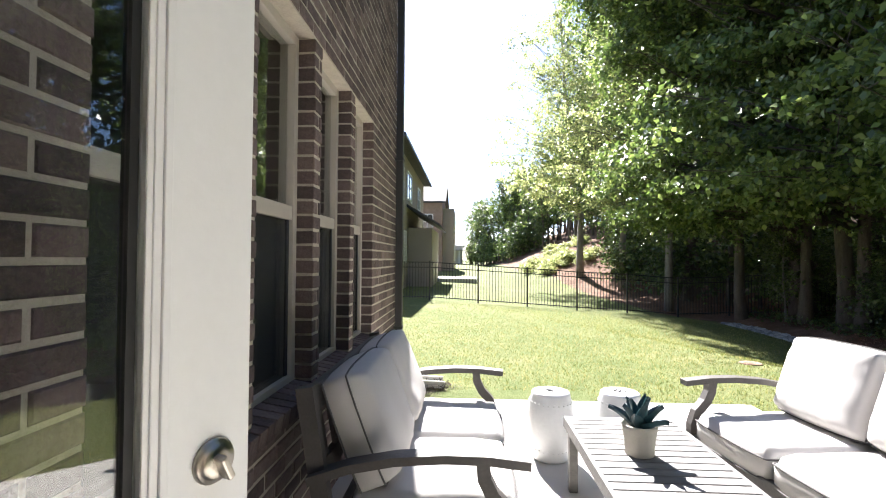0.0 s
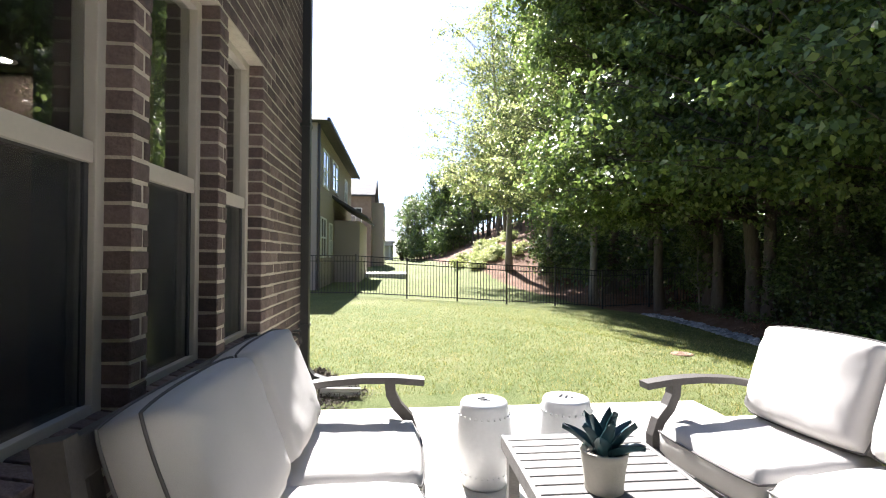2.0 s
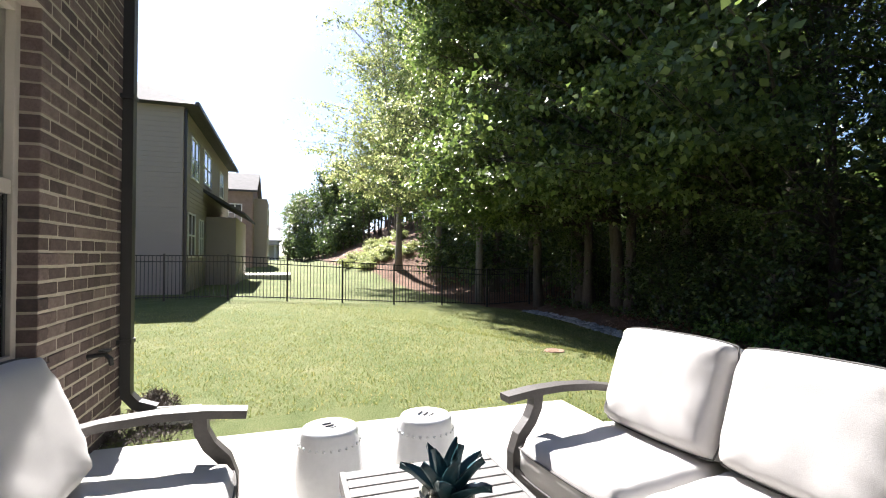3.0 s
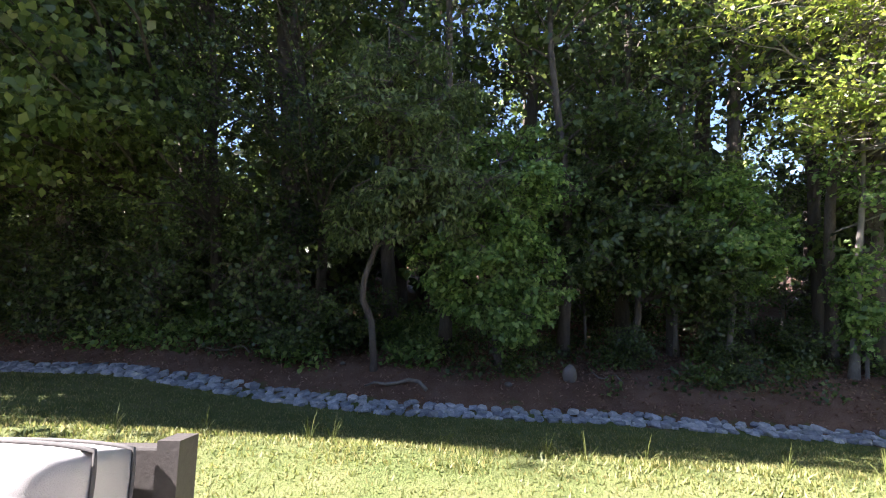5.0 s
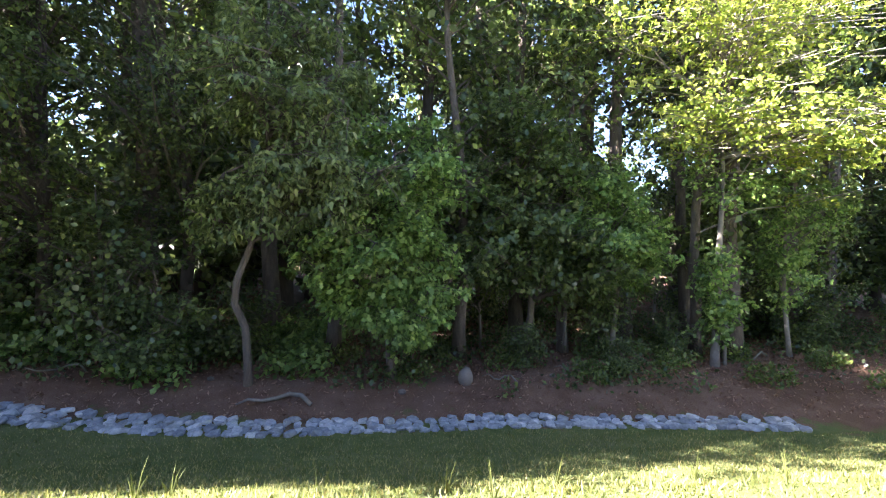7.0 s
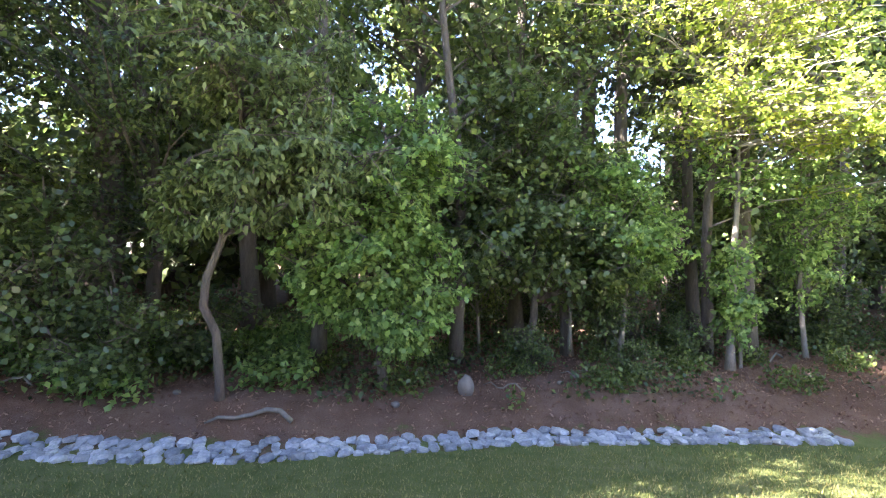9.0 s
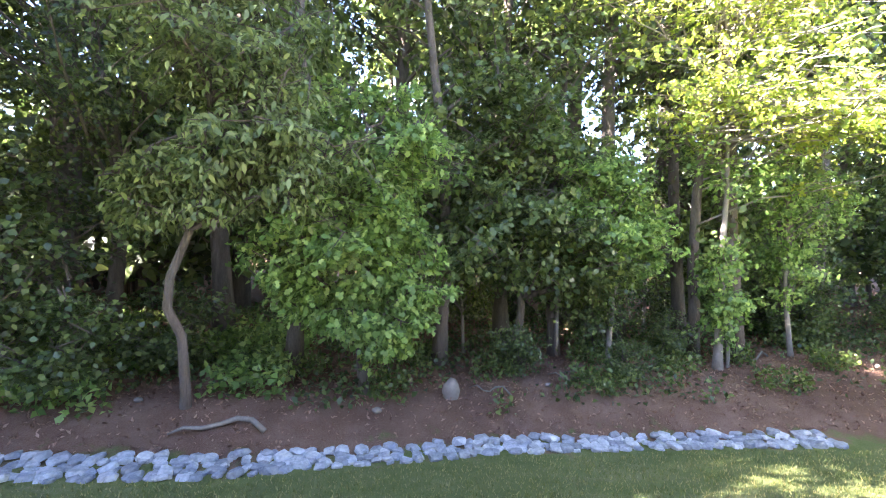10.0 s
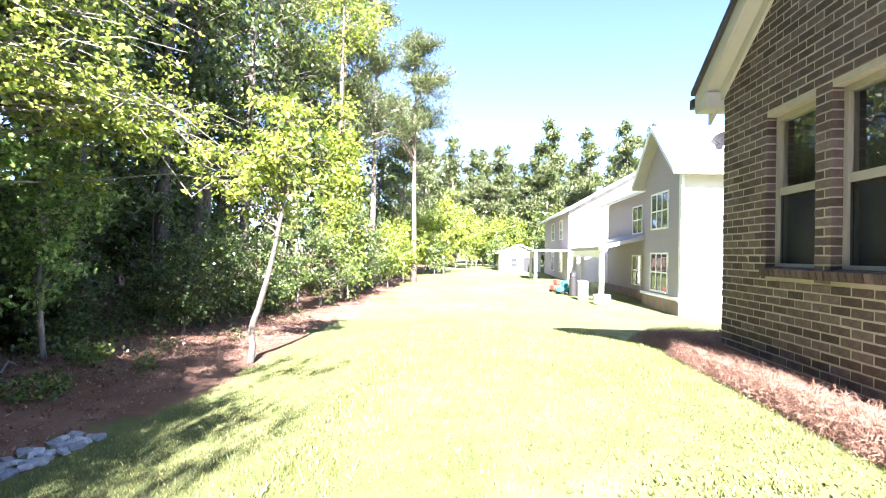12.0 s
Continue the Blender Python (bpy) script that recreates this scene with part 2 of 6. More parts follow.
def add_box(bm, x0, y0, z0, x1, y1, z1, bevel=0.0, m=None):
    r = bmesh.ops.create_cube(bm, size=1)
    for v in r["verts"]:
        v.co = Vector(((x0 + x1) / 2 + v.co.x * (x1 - x0), (y0 + y1) / 2 + v.co.y * (y1 - y0), (z0 + z1) / 2 + v.co.z * (z1 - z0)))
        if m is not None:
            v.co = m @ v.co
    if bevel:
        es = list({e for v in r["verts"] for e in v.link_edges})
        bmesh.ops.bevel(bm, geom=es, offset=bevel, segments=2, affect="EDGES", profile=0.6)
    return bm


def boxed(x0, y0, z0, x1, y1, z1, bevel=0.0, m=None):
    return add_box(bmesh.new(), x0, y0, z0, x1, y1, z1, bevel, m)


def add_tube(bm, pts, radii, sides=6, cap=True):
    """A round tube along the points."""
    pts = [Vector(p) for p in pts]
    rings = []
    for i, p in enumerate(pts):
        d = (pts[min(i + 1, len(pts) - 1)] - pts[max(i - 1, 0)]).normalized()
        a = d.orthogonal().normalized() if not rings else (rings[-1][1] - d * d.dot(rings[-1][1])).normalized()
        c = d.cross(a)
        r = radii[i] if isinstance(radii, (list, tuple)) else radii
        rings.append(([bm.verts.new(p + (a * math.cos(2 * math.pi * k / sides) + c * math.sin(2 * math.pi * k / sides)) * r) for k in range(sides)], a))
    for (r0, _), (r1, _) in zip(rings, rings[1:]):
        for k in range(sides):
            bm.faces.new((r0[k], r0[(k + 1) % sides], r1[(k + 1) % sides], r1[k]))
    if cap:
        bm.faces.new(list(reversed(rings[0][0])))
        bm.faces.new(rings[-1][0])
    return bm


def tubed(pts, radii, sides=6):
    return add_tube(bmesh.new(), pts, radii, sides)


def lathe(profile, sides=32, bm=None, at=(0, 0, 0)):
    """A body of revolution from (radius, height) pairs."""
    bm = bm or bmesh.new()
    rings = [[bm.verts.new((at[0] + r * math.cos(2 * math.pi * k / sides), at[1] + r * math.sin(2 * math.pi * k / sides), at[2] + z)) for k in range(sides)] for r, z in profile]
    for a, b in zip(rings, rings[1:]):
        for k in range(sides):
            bm.faces.new((a[k], a[(k + 1) % sides], b[(k + 1) % sides], b[k]))
    bm.faces.new(list(reversed(rings[0])))
    bm.faces.new(rings[-1])
    return bm


def bar(bm, pts, w, h, side):
    """A rectangular bar swept along the points; side: the direction of its width."""
    side = Vector(side)
    rings = []
    pts = [Vector(p) for p in pts]
    for i, p in enumerate(pts):
        d = (pts[min(i + 1, len(pts) - 1)] - pts[max(i - 1, 0)]).normalized()
        up = side.cross(d).normalized()
        rings.append([bm.verts.new(p + side * (sx * w / 2) + up * (sz * h / 2)) for sx, sz in ((-1, -1), (1, -1), (1, 1), (-1, 1))])
    for a, b in zip(rings, rings[1:]):
        for k in range(4):
            bm.faces.new((a[k], a[(k + 1) % 4], b[(k + 1) % 4], b[k]))
    bm.faces.new(list(reversed(rings[0])))
    bm.faces.new(rings[-1])
    bmesh.ops.bevel(bm, geom=[e for e in bm.edges if e.calc_face_angle(0) > 1.0], offset=min(w, h) * 0.16, segments=2, affect="EDGES")
    return bm


def prism(bm, outline, axis, a0, a1):
    """A straight body from a flat outline: axis 'x' takes (y, z) pairs, 'y' takes (x, z) pairs."""
    def at(p, a):
        return (a, p[0], p[1]) if axis == "x" else (p[0], a, p[1])
    f = [bm.verts.new(at(p, a0)) for p in outline]
    g = [bm.verts.new(at(p, a1)) for p in outline]
    bm.faces.new(f)
    bm.faces.new(list(reversed(g)))
    for k in range(len(f)):
        bm.faces.new((f[k], g[k], g[(k + 1) % len(f)], f[(k + 1) % len(f)]))
    return bm


# ---- ground ----
ROCK_Y = (-60, -30, -17, -8, -4.3, 0, 3, 5.7, 10, 15, 17.5, 30, 45)
ROCK_X = (9.3, 8.5, 7.9, 7.6, 7.75, 8.05, 7.75, 7.8, 8.1, 8.7, 8.9, 7.5, 6.0)
LOW_Y = (-60, -30, -17, -8, -4, 1, 4.3, 7, 10, 17, 30, 60)
LOW_Z = (-0.6, -1.1, -1.3, -1.0, -1.1, -1.0, -0.88, -0.62, -0.68, -0.8, -0.5, 0.0)
TOP_Y = (-60, -30, -16, -5, 5, 8, 17.4, 30, 60)
TOP_Z = (-0.5, -0.9, -1.15, -0.03, -0.03, -0.06, -0.2, -0.1, 0.4)


def ground_z(x, y):
    """Height of the ground: a level lawn by the house, a fall to the stone edging, a bank into the woods, a hill far off."""
    x, y = np.asarray(x, float), np.asarray(y, float)
    xr, low, top = np.interp(y, ROCK_Y, ROCK_X), np.interp(y, LOW_Y, LOW_Z), np.interp(y, TOP_Y, TOP_Z)
    x0 = np.interp(y, (6, 14, 17.4), (4.4, 1.0, -1.4))
    t = np.clip((x - x0) / (xr - x0), 0, 1)
    t = 1 - (1 - t) ** np.interp(y, (-9, -5, 6, 12), (1.0, 1.55, 1.55, 1.0))
    d = np.maximum(0, x - xr)
    step = np.interp(y, (-9, -4.5, -3.8, 60), (0.06, 0.14, 0.24, 0.24))
    z = top + (low - top) * t + step * np.minimum(d, 1) + 0.03 * np.clip(d - 1, 0, 40)
    z = z + np.clip((y - 27) / 9, 0, 1) * np.clip((x - 3.2) * 0.42, 0, 6)
    return z + 0.02 * np.sin(x * 1.3 + y * 0.7) * np.clip((x - 3) / 2, 0, 1)


def gz(x, y):
    return float(ground_z(x, y))


def build_ground():
    xs = np.concatenate([[-900, -400, -150, -80, -40, -20, -10], np.arange(-6, 16, 0.22), [18, 21, 25, 30, 36, 45, 60, 90, 160, 400, 900]])
    ys = np.concatenate([[-900, -400, -160, -100, -70, -55, -45, -38, -32, -27, -22, -18, -15], np.arange(-12, 20, 0.3), np.arange(20, 62, 2.0), [75, 100, 160, 400, 900]])
    X, Y = np.meshgrid(xs, ys)
    Z = ground_z(X, Y)
    Z = Z - 0.14 * ((X < 2.6) & (X > -12) & (Y > -1.2) & (Y < 4.3))
    nx, ny = len(xs), len(ys)
    verts = np.stack([X.ravel(), Y.ravel(), Z.ravel()], 1)
    i = (np.arange(ny - 1)[:, None] * nx + np.arange(nx - 1)[None, :]).ravel()
    me = bpy.data.meshes.new("ground")
    me.from_pydata(verts.tolist(), [], np.stack([i, i + 1, i + nx + 1, i + nx], 1).tolist())
    edge = np.interp(Y.ravel(), ROCK_Y, ROCK_X) + np.interp(Y.ravel(), (-12, -6, -4.4, -4.2, 17, 18, 30), (0.2, -0.3, -0.1, 0.1, 0.1, -1.2, -1.5))
    a = me.attributes.new("soil", "FLOAT", "POINT")
    a.data.foreach_set("value", np.clip(0.5 + (X.ravel() - edge) * 0.45, 0, 1))
    me.materials.append(GROUND)
    me.shade_smooth()
    return tagged(new("ground", me), "mown green lawn running into red soil under trees", "ground", kind="structure")


build_ground()

# ---- house walls ----
WALL_X, WING_X = -0.79, 0.70
COURSE, BLEN, BHGT, JOINT = 0.0762, 0.203, 0.0628, 0.013
HEAD, SILL = 2.48, 0.73
MAIN_WINDOWS = [(0.93, 1.60), (1.70, 2.36), (2.46, 3.11), (3.21, 3.85)]
WING_WINDOWS = [(-3.67, -3.01), (-2.84, -2.18), (-2.01, -1.35)]
DOOR_Y0, DOOR_Y1, DOOR_TOP = -0.98, -0.06, 2.08
CORNER_Y, WING_Y0, WING_Y1 = 5.10, -4.45, -1.12
WING_EAVE, WING_PITCH, WING_APEX = 3.0, 0.73, -1.8


def wall_cells(bm, x0, x1, y0, y1, z0, z1, openings):
    """A wall along y with rectangular holes, as butted blocks."""
    ys = sorted({y0, y1, *[min(max(v, y0), y1) for o in openings for v in o[:2]]})
    for a, b in zip(ys, ys[1:]):
        holes = sorted((o[2], o[3]) for o in openings if o[0] <= a + 1e-6 and o[1] >= b - 1e-6)
        z = z0
        for h0, h1 in holes:
            if h0 > z:
                add_box(bm, x0, a, z, x1, b, h0)
            z = max(z, h1)
        if z < z1:
            add_box(bm, x0, a, z, x1, b, z1)
    return bm


def brick_rows(y0, y1, z0, z1, openings, top=None):
    """Running bond: (y from, y to, z) of every brick beside the openings and under the roof line."""
    out = []
    rows = int((z1 - z0) / COURSE)
    for r in range(rows):
        z = z0 + r * COURSE
        free = [(y0, y1)]
        for a, b, h0, h1 in openings:
            a, b = a + 0.005, b - 0.005
            if z + BHGT > h0 + 0.01 and z < h1 - 0.005:
                free = [s for f in free for s in ((f[0], min(f[1], a)), (max(f[0], b), f[1])) if s[1] - s[0] > 0.02]
        if top is not None:
            free = [(max(a, top(z + BHGT)[0]), min(b, top(z + BHGT)[1])) for a, b in free]
        start = y0 - (BLEN / 2 if r % 2 else 0)
        for a, b in free:
            if b - a < 0.26:
                if r % 2:
                    out.append((a, b, z))
                else:
                    out += [(a, a + (b - a) * 0.56, z), (a + (b - a) * 0.56 + JOINT, b, z)]
                continue
            k = int((a - start) / BLEN)
            row = []
            while start + k * BLEN < b:
                p, q = max(a, start + k * BLEN), min(b, start + (k + 1) * BLEN - JOINT)
                if q > p:
                    row.append([p, q])
                k += 1
            if len(row) > 1 and row[0][1] - row[0][0] < 0.06:
                row[1][0] = a
                row.pop(0)
            if len(row) > 1 and row[-1][1] - row[-1][0] < 0.06:
                row.pop()
            row[-1][1] = b
            row[0][0] = a
            out += [(p, q, z) for p, q in row]
    return out


def brick_mesh(length, cache={}):
    key = round(length, 3)
    if key not in cache:
        bm = boxed(-0.098, -key / 2, 0, 0, key / 2, BHGT)
        fr = [e for e in bm.edges if all(v.co.x > -0.01 for v in e.verts)]
        bmesh.ops.bevel(bm, geom=fr, offset=0.005, segments=1, affect="EDGES")
        cache[key] = mesh_of("brick", bm, BRICK)
    return cache[key]


def lay_bricks(parent, x, rows, near, count):
    """The bricks nearest to a spot as parts, the rest as one part."""
    rows = sorted(rows, key=lambda b: ((b[0] + b[1]) / 2 - near[0]) ** 2 + (b[2] - near[1]) ** 2)
    rng = random.Random(4)
    for p, q, z in rows[:count]:
        ob = new("brick", brick_mesh(q - p))
        ob.parent = parent
        ob.location = (x + 0.005 + rng.uniform(-0.0025, 0.0025), (p + q) / 2, z + rng.uniform(-0.001, 0.001))
        ob.rotation_euler = (rng.uniform(-0.012, 0.012), rng.uniform(-0.03, 0.03), rng.uniform(-0.02, 0.02))
    vs, fs = [], []
    for p, q, z in rows[count:]:
        xf, b, n = x + 0.005 + rng.uniform(-0.0025, 0.0025), 0.005, len(vs)
        vs += [(x - 0.09, p, z), (x - 0.09, q, z), (x - 0.09, q, z + BHGT), (x - 0.09, p, z + BHGT),
               (xf - b, p, z), (xf - b, q, z), (xf - b, q, z + BHGT), (xf - b, p, z + BHGT),
               (xf, p + b, z + b), (xf, q - b, z + b), (xf, q - b, z + BHGT - b), (xf, p + b, z + BHGT - b)]
        for k in range(4):
            j = (k + 1) % 4
            fs += [(n + k, n + j, n + 4 + j, n + 4 + k), (n + 4 + k, n + 4 + j, n + 8 + j, n + 8 + k)]
        fs.append((n + 8, n + 9, n + 10, n + 11))
    me = bpy.data.meshes.new("brickwork")
    me.from_pydata(vs, [], fs)
    me.materials.append(BRICK)
    ob = new("brickwork", me)
    ob.parent = parent
    tagged(ob, kind="stuff")


MAIN_HOLES = [(a, b, SILL - 0.075, HEAD) for a, b in MAIN_WINDOWS] + [(DOOR_Y0, DOOR_Y1, -0.02, DOOR_TOP)]
WING_HOLES = [(a, b, 0.93, 2.43) for a, b in WING_WINDOWS]
wall_main = tagged(part("wall_east", wall_cells(bmesh.new(), WALL_X - 0.22, WALL_X, WING_Y1, CORNER_Y, -0.3, 5.6, MAIN_HOLES), MORTAR),
                   "dark brown brick house wall with pale mortar", "wall", kind="structure")
wall_wing = tagged(part("wall_wing", wall_cells(bmesh.new(), WING_X - 0.22, WING_X, WING_Y0, WING_Y1, -0.3, WING_EAVE, WING_HOLES), MORTAR),
                   "dark brown brick gable wall with pale mortar", "wall", kind="structure")
gable = bmesh.new()
prism(gable, [(WING_Y0, WING_EAVE), (WING_Y1, WING_EAVE), (WING_Y1, WING_EAVE + (WING_APEX - WING_Y0) * WING_PITCH - (WING_Y1 - WING_APEX) * WING_PITCH),
              (WING_APEX, WING_EAVE + (WING_APEX - WING_Y0) * WING_PITCH)], "x", WING_X - 0.22, WING_X)
part("gable", gable, MORTAR, wall_wing)
for nm, b in (("wall_north", (-9.0, CORNER_Y - 0.22, -0.3, WALL_X - 0.22, CORNER_Y, 5.6)), ("wall_south", (-9.0, WING_Y0, -0.3, WING_X - 0.22, WING_Y0 + 0.22, WING_EAVE)),
              ("wall_west", (-9.2, WING_Y0, -0.3, -9.0, CORNER_Y, 5.6)), ("wall_return", (WALL_X - 0.22, WING_Y1 - 0.22, -0.3, WING_X - 0.22, WING_Y1, WING_EAVE))):
    tagged(part(nm, boxed(*b), BRICKFAR), "brown brick side wall of the house", "wall", kind="structure")

# rooms behind the glass, their paint darkened to look unlit
tagged(part("floor", boxed(-9, WING_Y0 + 0.22, -0.1, WALL_X - 0.22, CORNER_Y - 0.22, -0.02), FLOORWOOD), "dark wooden floor inside the house", "floor", kind="structure")
tagged(part("ceiling", boxed(-9, WING_Y0 + 0.22, 2.74, WALL_X - 0.225, CORNER_Y - 0.22, 2.9), UNLIT_INTERIOR), "ceiling inside the house, coloured dark to look unlit", "ceiling", kind="structure")
tagged(part("wall_inner", boxed(-5.2, WING_Y0 + 0.22, -0.02, -5.1, CORNER_Y - 0.22, 2.74), UNLIT_INTERIOR), "plain painted inner wall, darkened to look unlit", "wall", kind="structure")
tagged(part("wall_partition", boxed(-5.1, -1.30, -0.02, WALL_X - 0.225, -1.2, 2.74), UNLIT_INTERIOR), "plain painted partition wall, darkened to look unlit", "wall", kind="structure")
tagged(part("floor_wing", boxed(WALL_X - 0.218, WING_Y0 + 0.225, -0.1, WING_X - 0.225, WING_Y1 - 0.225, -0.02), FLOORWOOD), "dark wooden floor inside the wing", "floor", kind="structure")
tagged(part("ceiling_wing", boxed(WALL_X - 0.218, WING_Y0 + 0.225, 2.6, WING_X - 0.225, WING_Y1 - 0.225, 2.7), UNLIT_INTERIOR), "ceiling inside the wing, coloured dark to look unlit", "ceiling", kind="structure")
for dx, dy in ((-1.75, 3.2), (-2.95, 4.6)):
    d = thing("recessed_light", "round recessed ceiling light, switched on", "ceiling light", pose(dx, dy, 2.738), "recessed ceiling lights")
    part("trim_ring", lathe([(0.055, 0.0), (0.085, -0.006), (0.09, 0.001)], 20), WHITE, d)
    part("lens", lathe([(0.055, -0.003), (0.055, 0.0)], 20), LAMP, d, "glowing warm lens")

# roofs
roof = thing("roof", "dark shingle roof over the house", "roof", kind="structure")
bm = bmesh.new()
base = [bm.verts.new(p) for p in ((-9.6, WING_Y1 - 0.4, 5.6), (WALL_X + 0.4, WING_Y1 - 0.4, 5.6), (WALL_X + 0.4, CORNER_Y + 0.4, 5.6), (-9.6, CORNER_Y + 0.4, 5.6))]
ridge = [bm.verts.new(p) for p in ((-6.5, 1.9, 8.2), (-3.5, 1.9, 8.2))]
for f in ((0, 1, 2, 3),):
    bm.faces.new([base[k] for k in f])
for f in ((base[0], base[1], ridge[1], ridge[0]), (base[1], base[2], ridge[1]), (base[2], base[3], ridge[0], ridge[1]), (base[3], base[0], ridge[0])):
    bm.faces.new(f)
part("hip_roof", bm, SHINGLE, roof)


def wing_roof():
    apex_z = WING_EAVE + (WING_APEX - WING_Y0) * WING_PITCH
    r = thing("wing_roof", "dark shingle gable roof with cream rake boards", "roof", kind="structure")
    ov, xo = 0.28, WING_X + 0.20
    lo = (WING_Y0 - ov, WING_EAVE - ov * WING_PITCH)
    hi = (WING_APEX, apex_z)
    end = (WING_Y1 - 0.05, apex_z - (WING_Y1 - 0.05 - WING_APEX) * WING_PITCH)

    def band(name, low, high, x0, x1, material, label=""):
        b = bmesh.new()
        prism(b, [(lo[0], lo[1] + low), (hi[0], hi[1] + low), (hi[0], hi[1] + high), (lo[0], lo[1] + high)], "x", x0, x1)
        prism(b, [(hi[0], hi[1] + low), (end[0], end[1] + low), (end[0], end[1] + high), (hi[0], hi[1] + high)], "x", x0, x1)
        return part(name, b, material, r, label)
    band("shingles", 0.20, 0.25, -9.2, xo + 0.05, SHINGLE)
    band("rake_board", 0.0, 0.197, xo - 0.03, xo, CREAM, "cream rake board")
    band("soffit", 0.0, 0.03, WING_X + 0.012, xo - 0.032, CREAM, "cream soffit")
    band("frieze", -0.14, -0.004, WING_X + 0.012, WING_X + 0.045, CREAM, "cream frieze board")
    part("eave_return", boxed(WING_X - 0.4, WING_Y0 - ov, lo[1] - 0.02, xo - 0.005, WING_Y0 - 0.002, lo[1] + 0.16, 0.01), CREAM, r, "cream boxed eave return")
    part("gutter", boxed(-8.5, lo[0] - 0.11, lo[1] + 0.06, xo + 0.02, lo[0] - 0.003, lo[1] + 0.18, 0.02), DARKMETAL, r, "dark eave gutter")


wing_roof()


# ---- windows and door ----
def window(n, x, y0, y1, z0, z1, rail):
    """A double-hung window in a brick opening that faces +x."""
    w = thing("window_%d" % n, "double-hung window with beige frame and dark glass", "window", pose(x, 0, 0), "house windows", "structure")
    f = 0.05
    xo, xi = -0.085, -0.17
    fr = bmesh.new()
    add_box(fr, xi, y0, z0, xo, y0 + f, z1, 0.004)
    add_box(fr, xi, y1 - f, z0, xo, y1, z1, 0.004)
    add_box(fr, xi, y0 + f, z1 - f, xo, y1 - f, z1, 0.004)
    add_box(fr, xi, y0 + f, z0, xo, y1 - f, z0 + 0.035, 0.004)
    part("window_frame", fr, TRIM, w)
    a, b = y0 + f, y1 - f
    part("meeting_rail", boxed(-0.15, a, rail - 0.065, -0.092, b, rail + 0.005, 0.004), TRIM, w)
    part("upper_pane", boxed(-0.128, a, rail + 0.005, -0.124, b, z1 - f), GLASS, w, "clear reflecting glass").visible_shadow = False
    part("lower_pane", boxed(-0.148, a, z0 + 0.035, -0.144, b, rail - 0.065), GLASS, w).visible_shadow = False
    sc = bmesh.new()
    add_box(sc, -0.118, a, z0 + 0.035, -0.106, a + 0.02, rail - 0.065)
    add_box(sc, -0.118, b - 0.02, z0 + 0.035, -0.106, b, rail - 0.065)
    part("screen_frame", sc, SCREEN, w, "dark screen frame")
    part("screen_mesh", boxed(-0.113, a + 0.02, z0 + 0.035, -0.111, b - 0.02, rail - 0.065), SCREENMESH, w, "dark insect screen").visible_shadow = False
    # linings share the dark room colour, which paints the shade in the reveal
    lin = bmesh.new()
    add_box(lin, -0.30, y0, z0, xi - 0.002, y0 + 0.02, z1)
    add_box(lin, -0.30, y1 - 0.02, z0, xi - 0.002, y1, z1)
    part("jamb_lining", lin, UNLIT_INTERIOR, w, "inner lining coloured dark as if in shade")
    return w


def rowlock_sill(parent, x, y0, y1, z):
    """Sloping bricks on edge under a window."""
    n = max(3, round((y1 - y0) / 0.0765))
    st = (y1 - y0) / n
    me = None
    for k in range(n):
        if me is None:
            b = boxed(-0.09, -(st - JOINT) / 2, -0.075, 0.05, (st - JOINT) / 2, 0.0, 0.004)
            me = mesh_of("sill_brick", b, BRICK)
        ob = new("sill_brick", me)
        ob.parent = parent
        ob.location = (x, y0 + (k + 0.5) * st, z - 0.004)
        ob.rotation_euler = (0, 0.16, 0)


for i, (a, b) in enumerate(MAIN_WINDOWS):
    window(i + 1, WALL_X, a, b, SILL, HEAD, 1.605)
for i, (a, b) in enumerate(WING_WINDOWS):
    window(i + 5, WING_X, a, b, 1.005, 2.43, 1.745)
part("sill_bed", boxed(WALL_X - 0.2, 0.93, SILL - 0.09, WALL_X - 0.002, 3.85, SILL - 0.03), MORTAR, wall_main)
part("sill_bed", boxed(WING_X - 0.2, -3.67, 0.905, WING_X - 0.002, -1.35, 0.97), MORTAR, wall_wing)
rowlock_sill(wall_main, WALL_X, 0.90, 3.88, SILL - 0.005)
rowlock_sill(wall_wing, WING_X, -3.70, -1.32, 1.0)


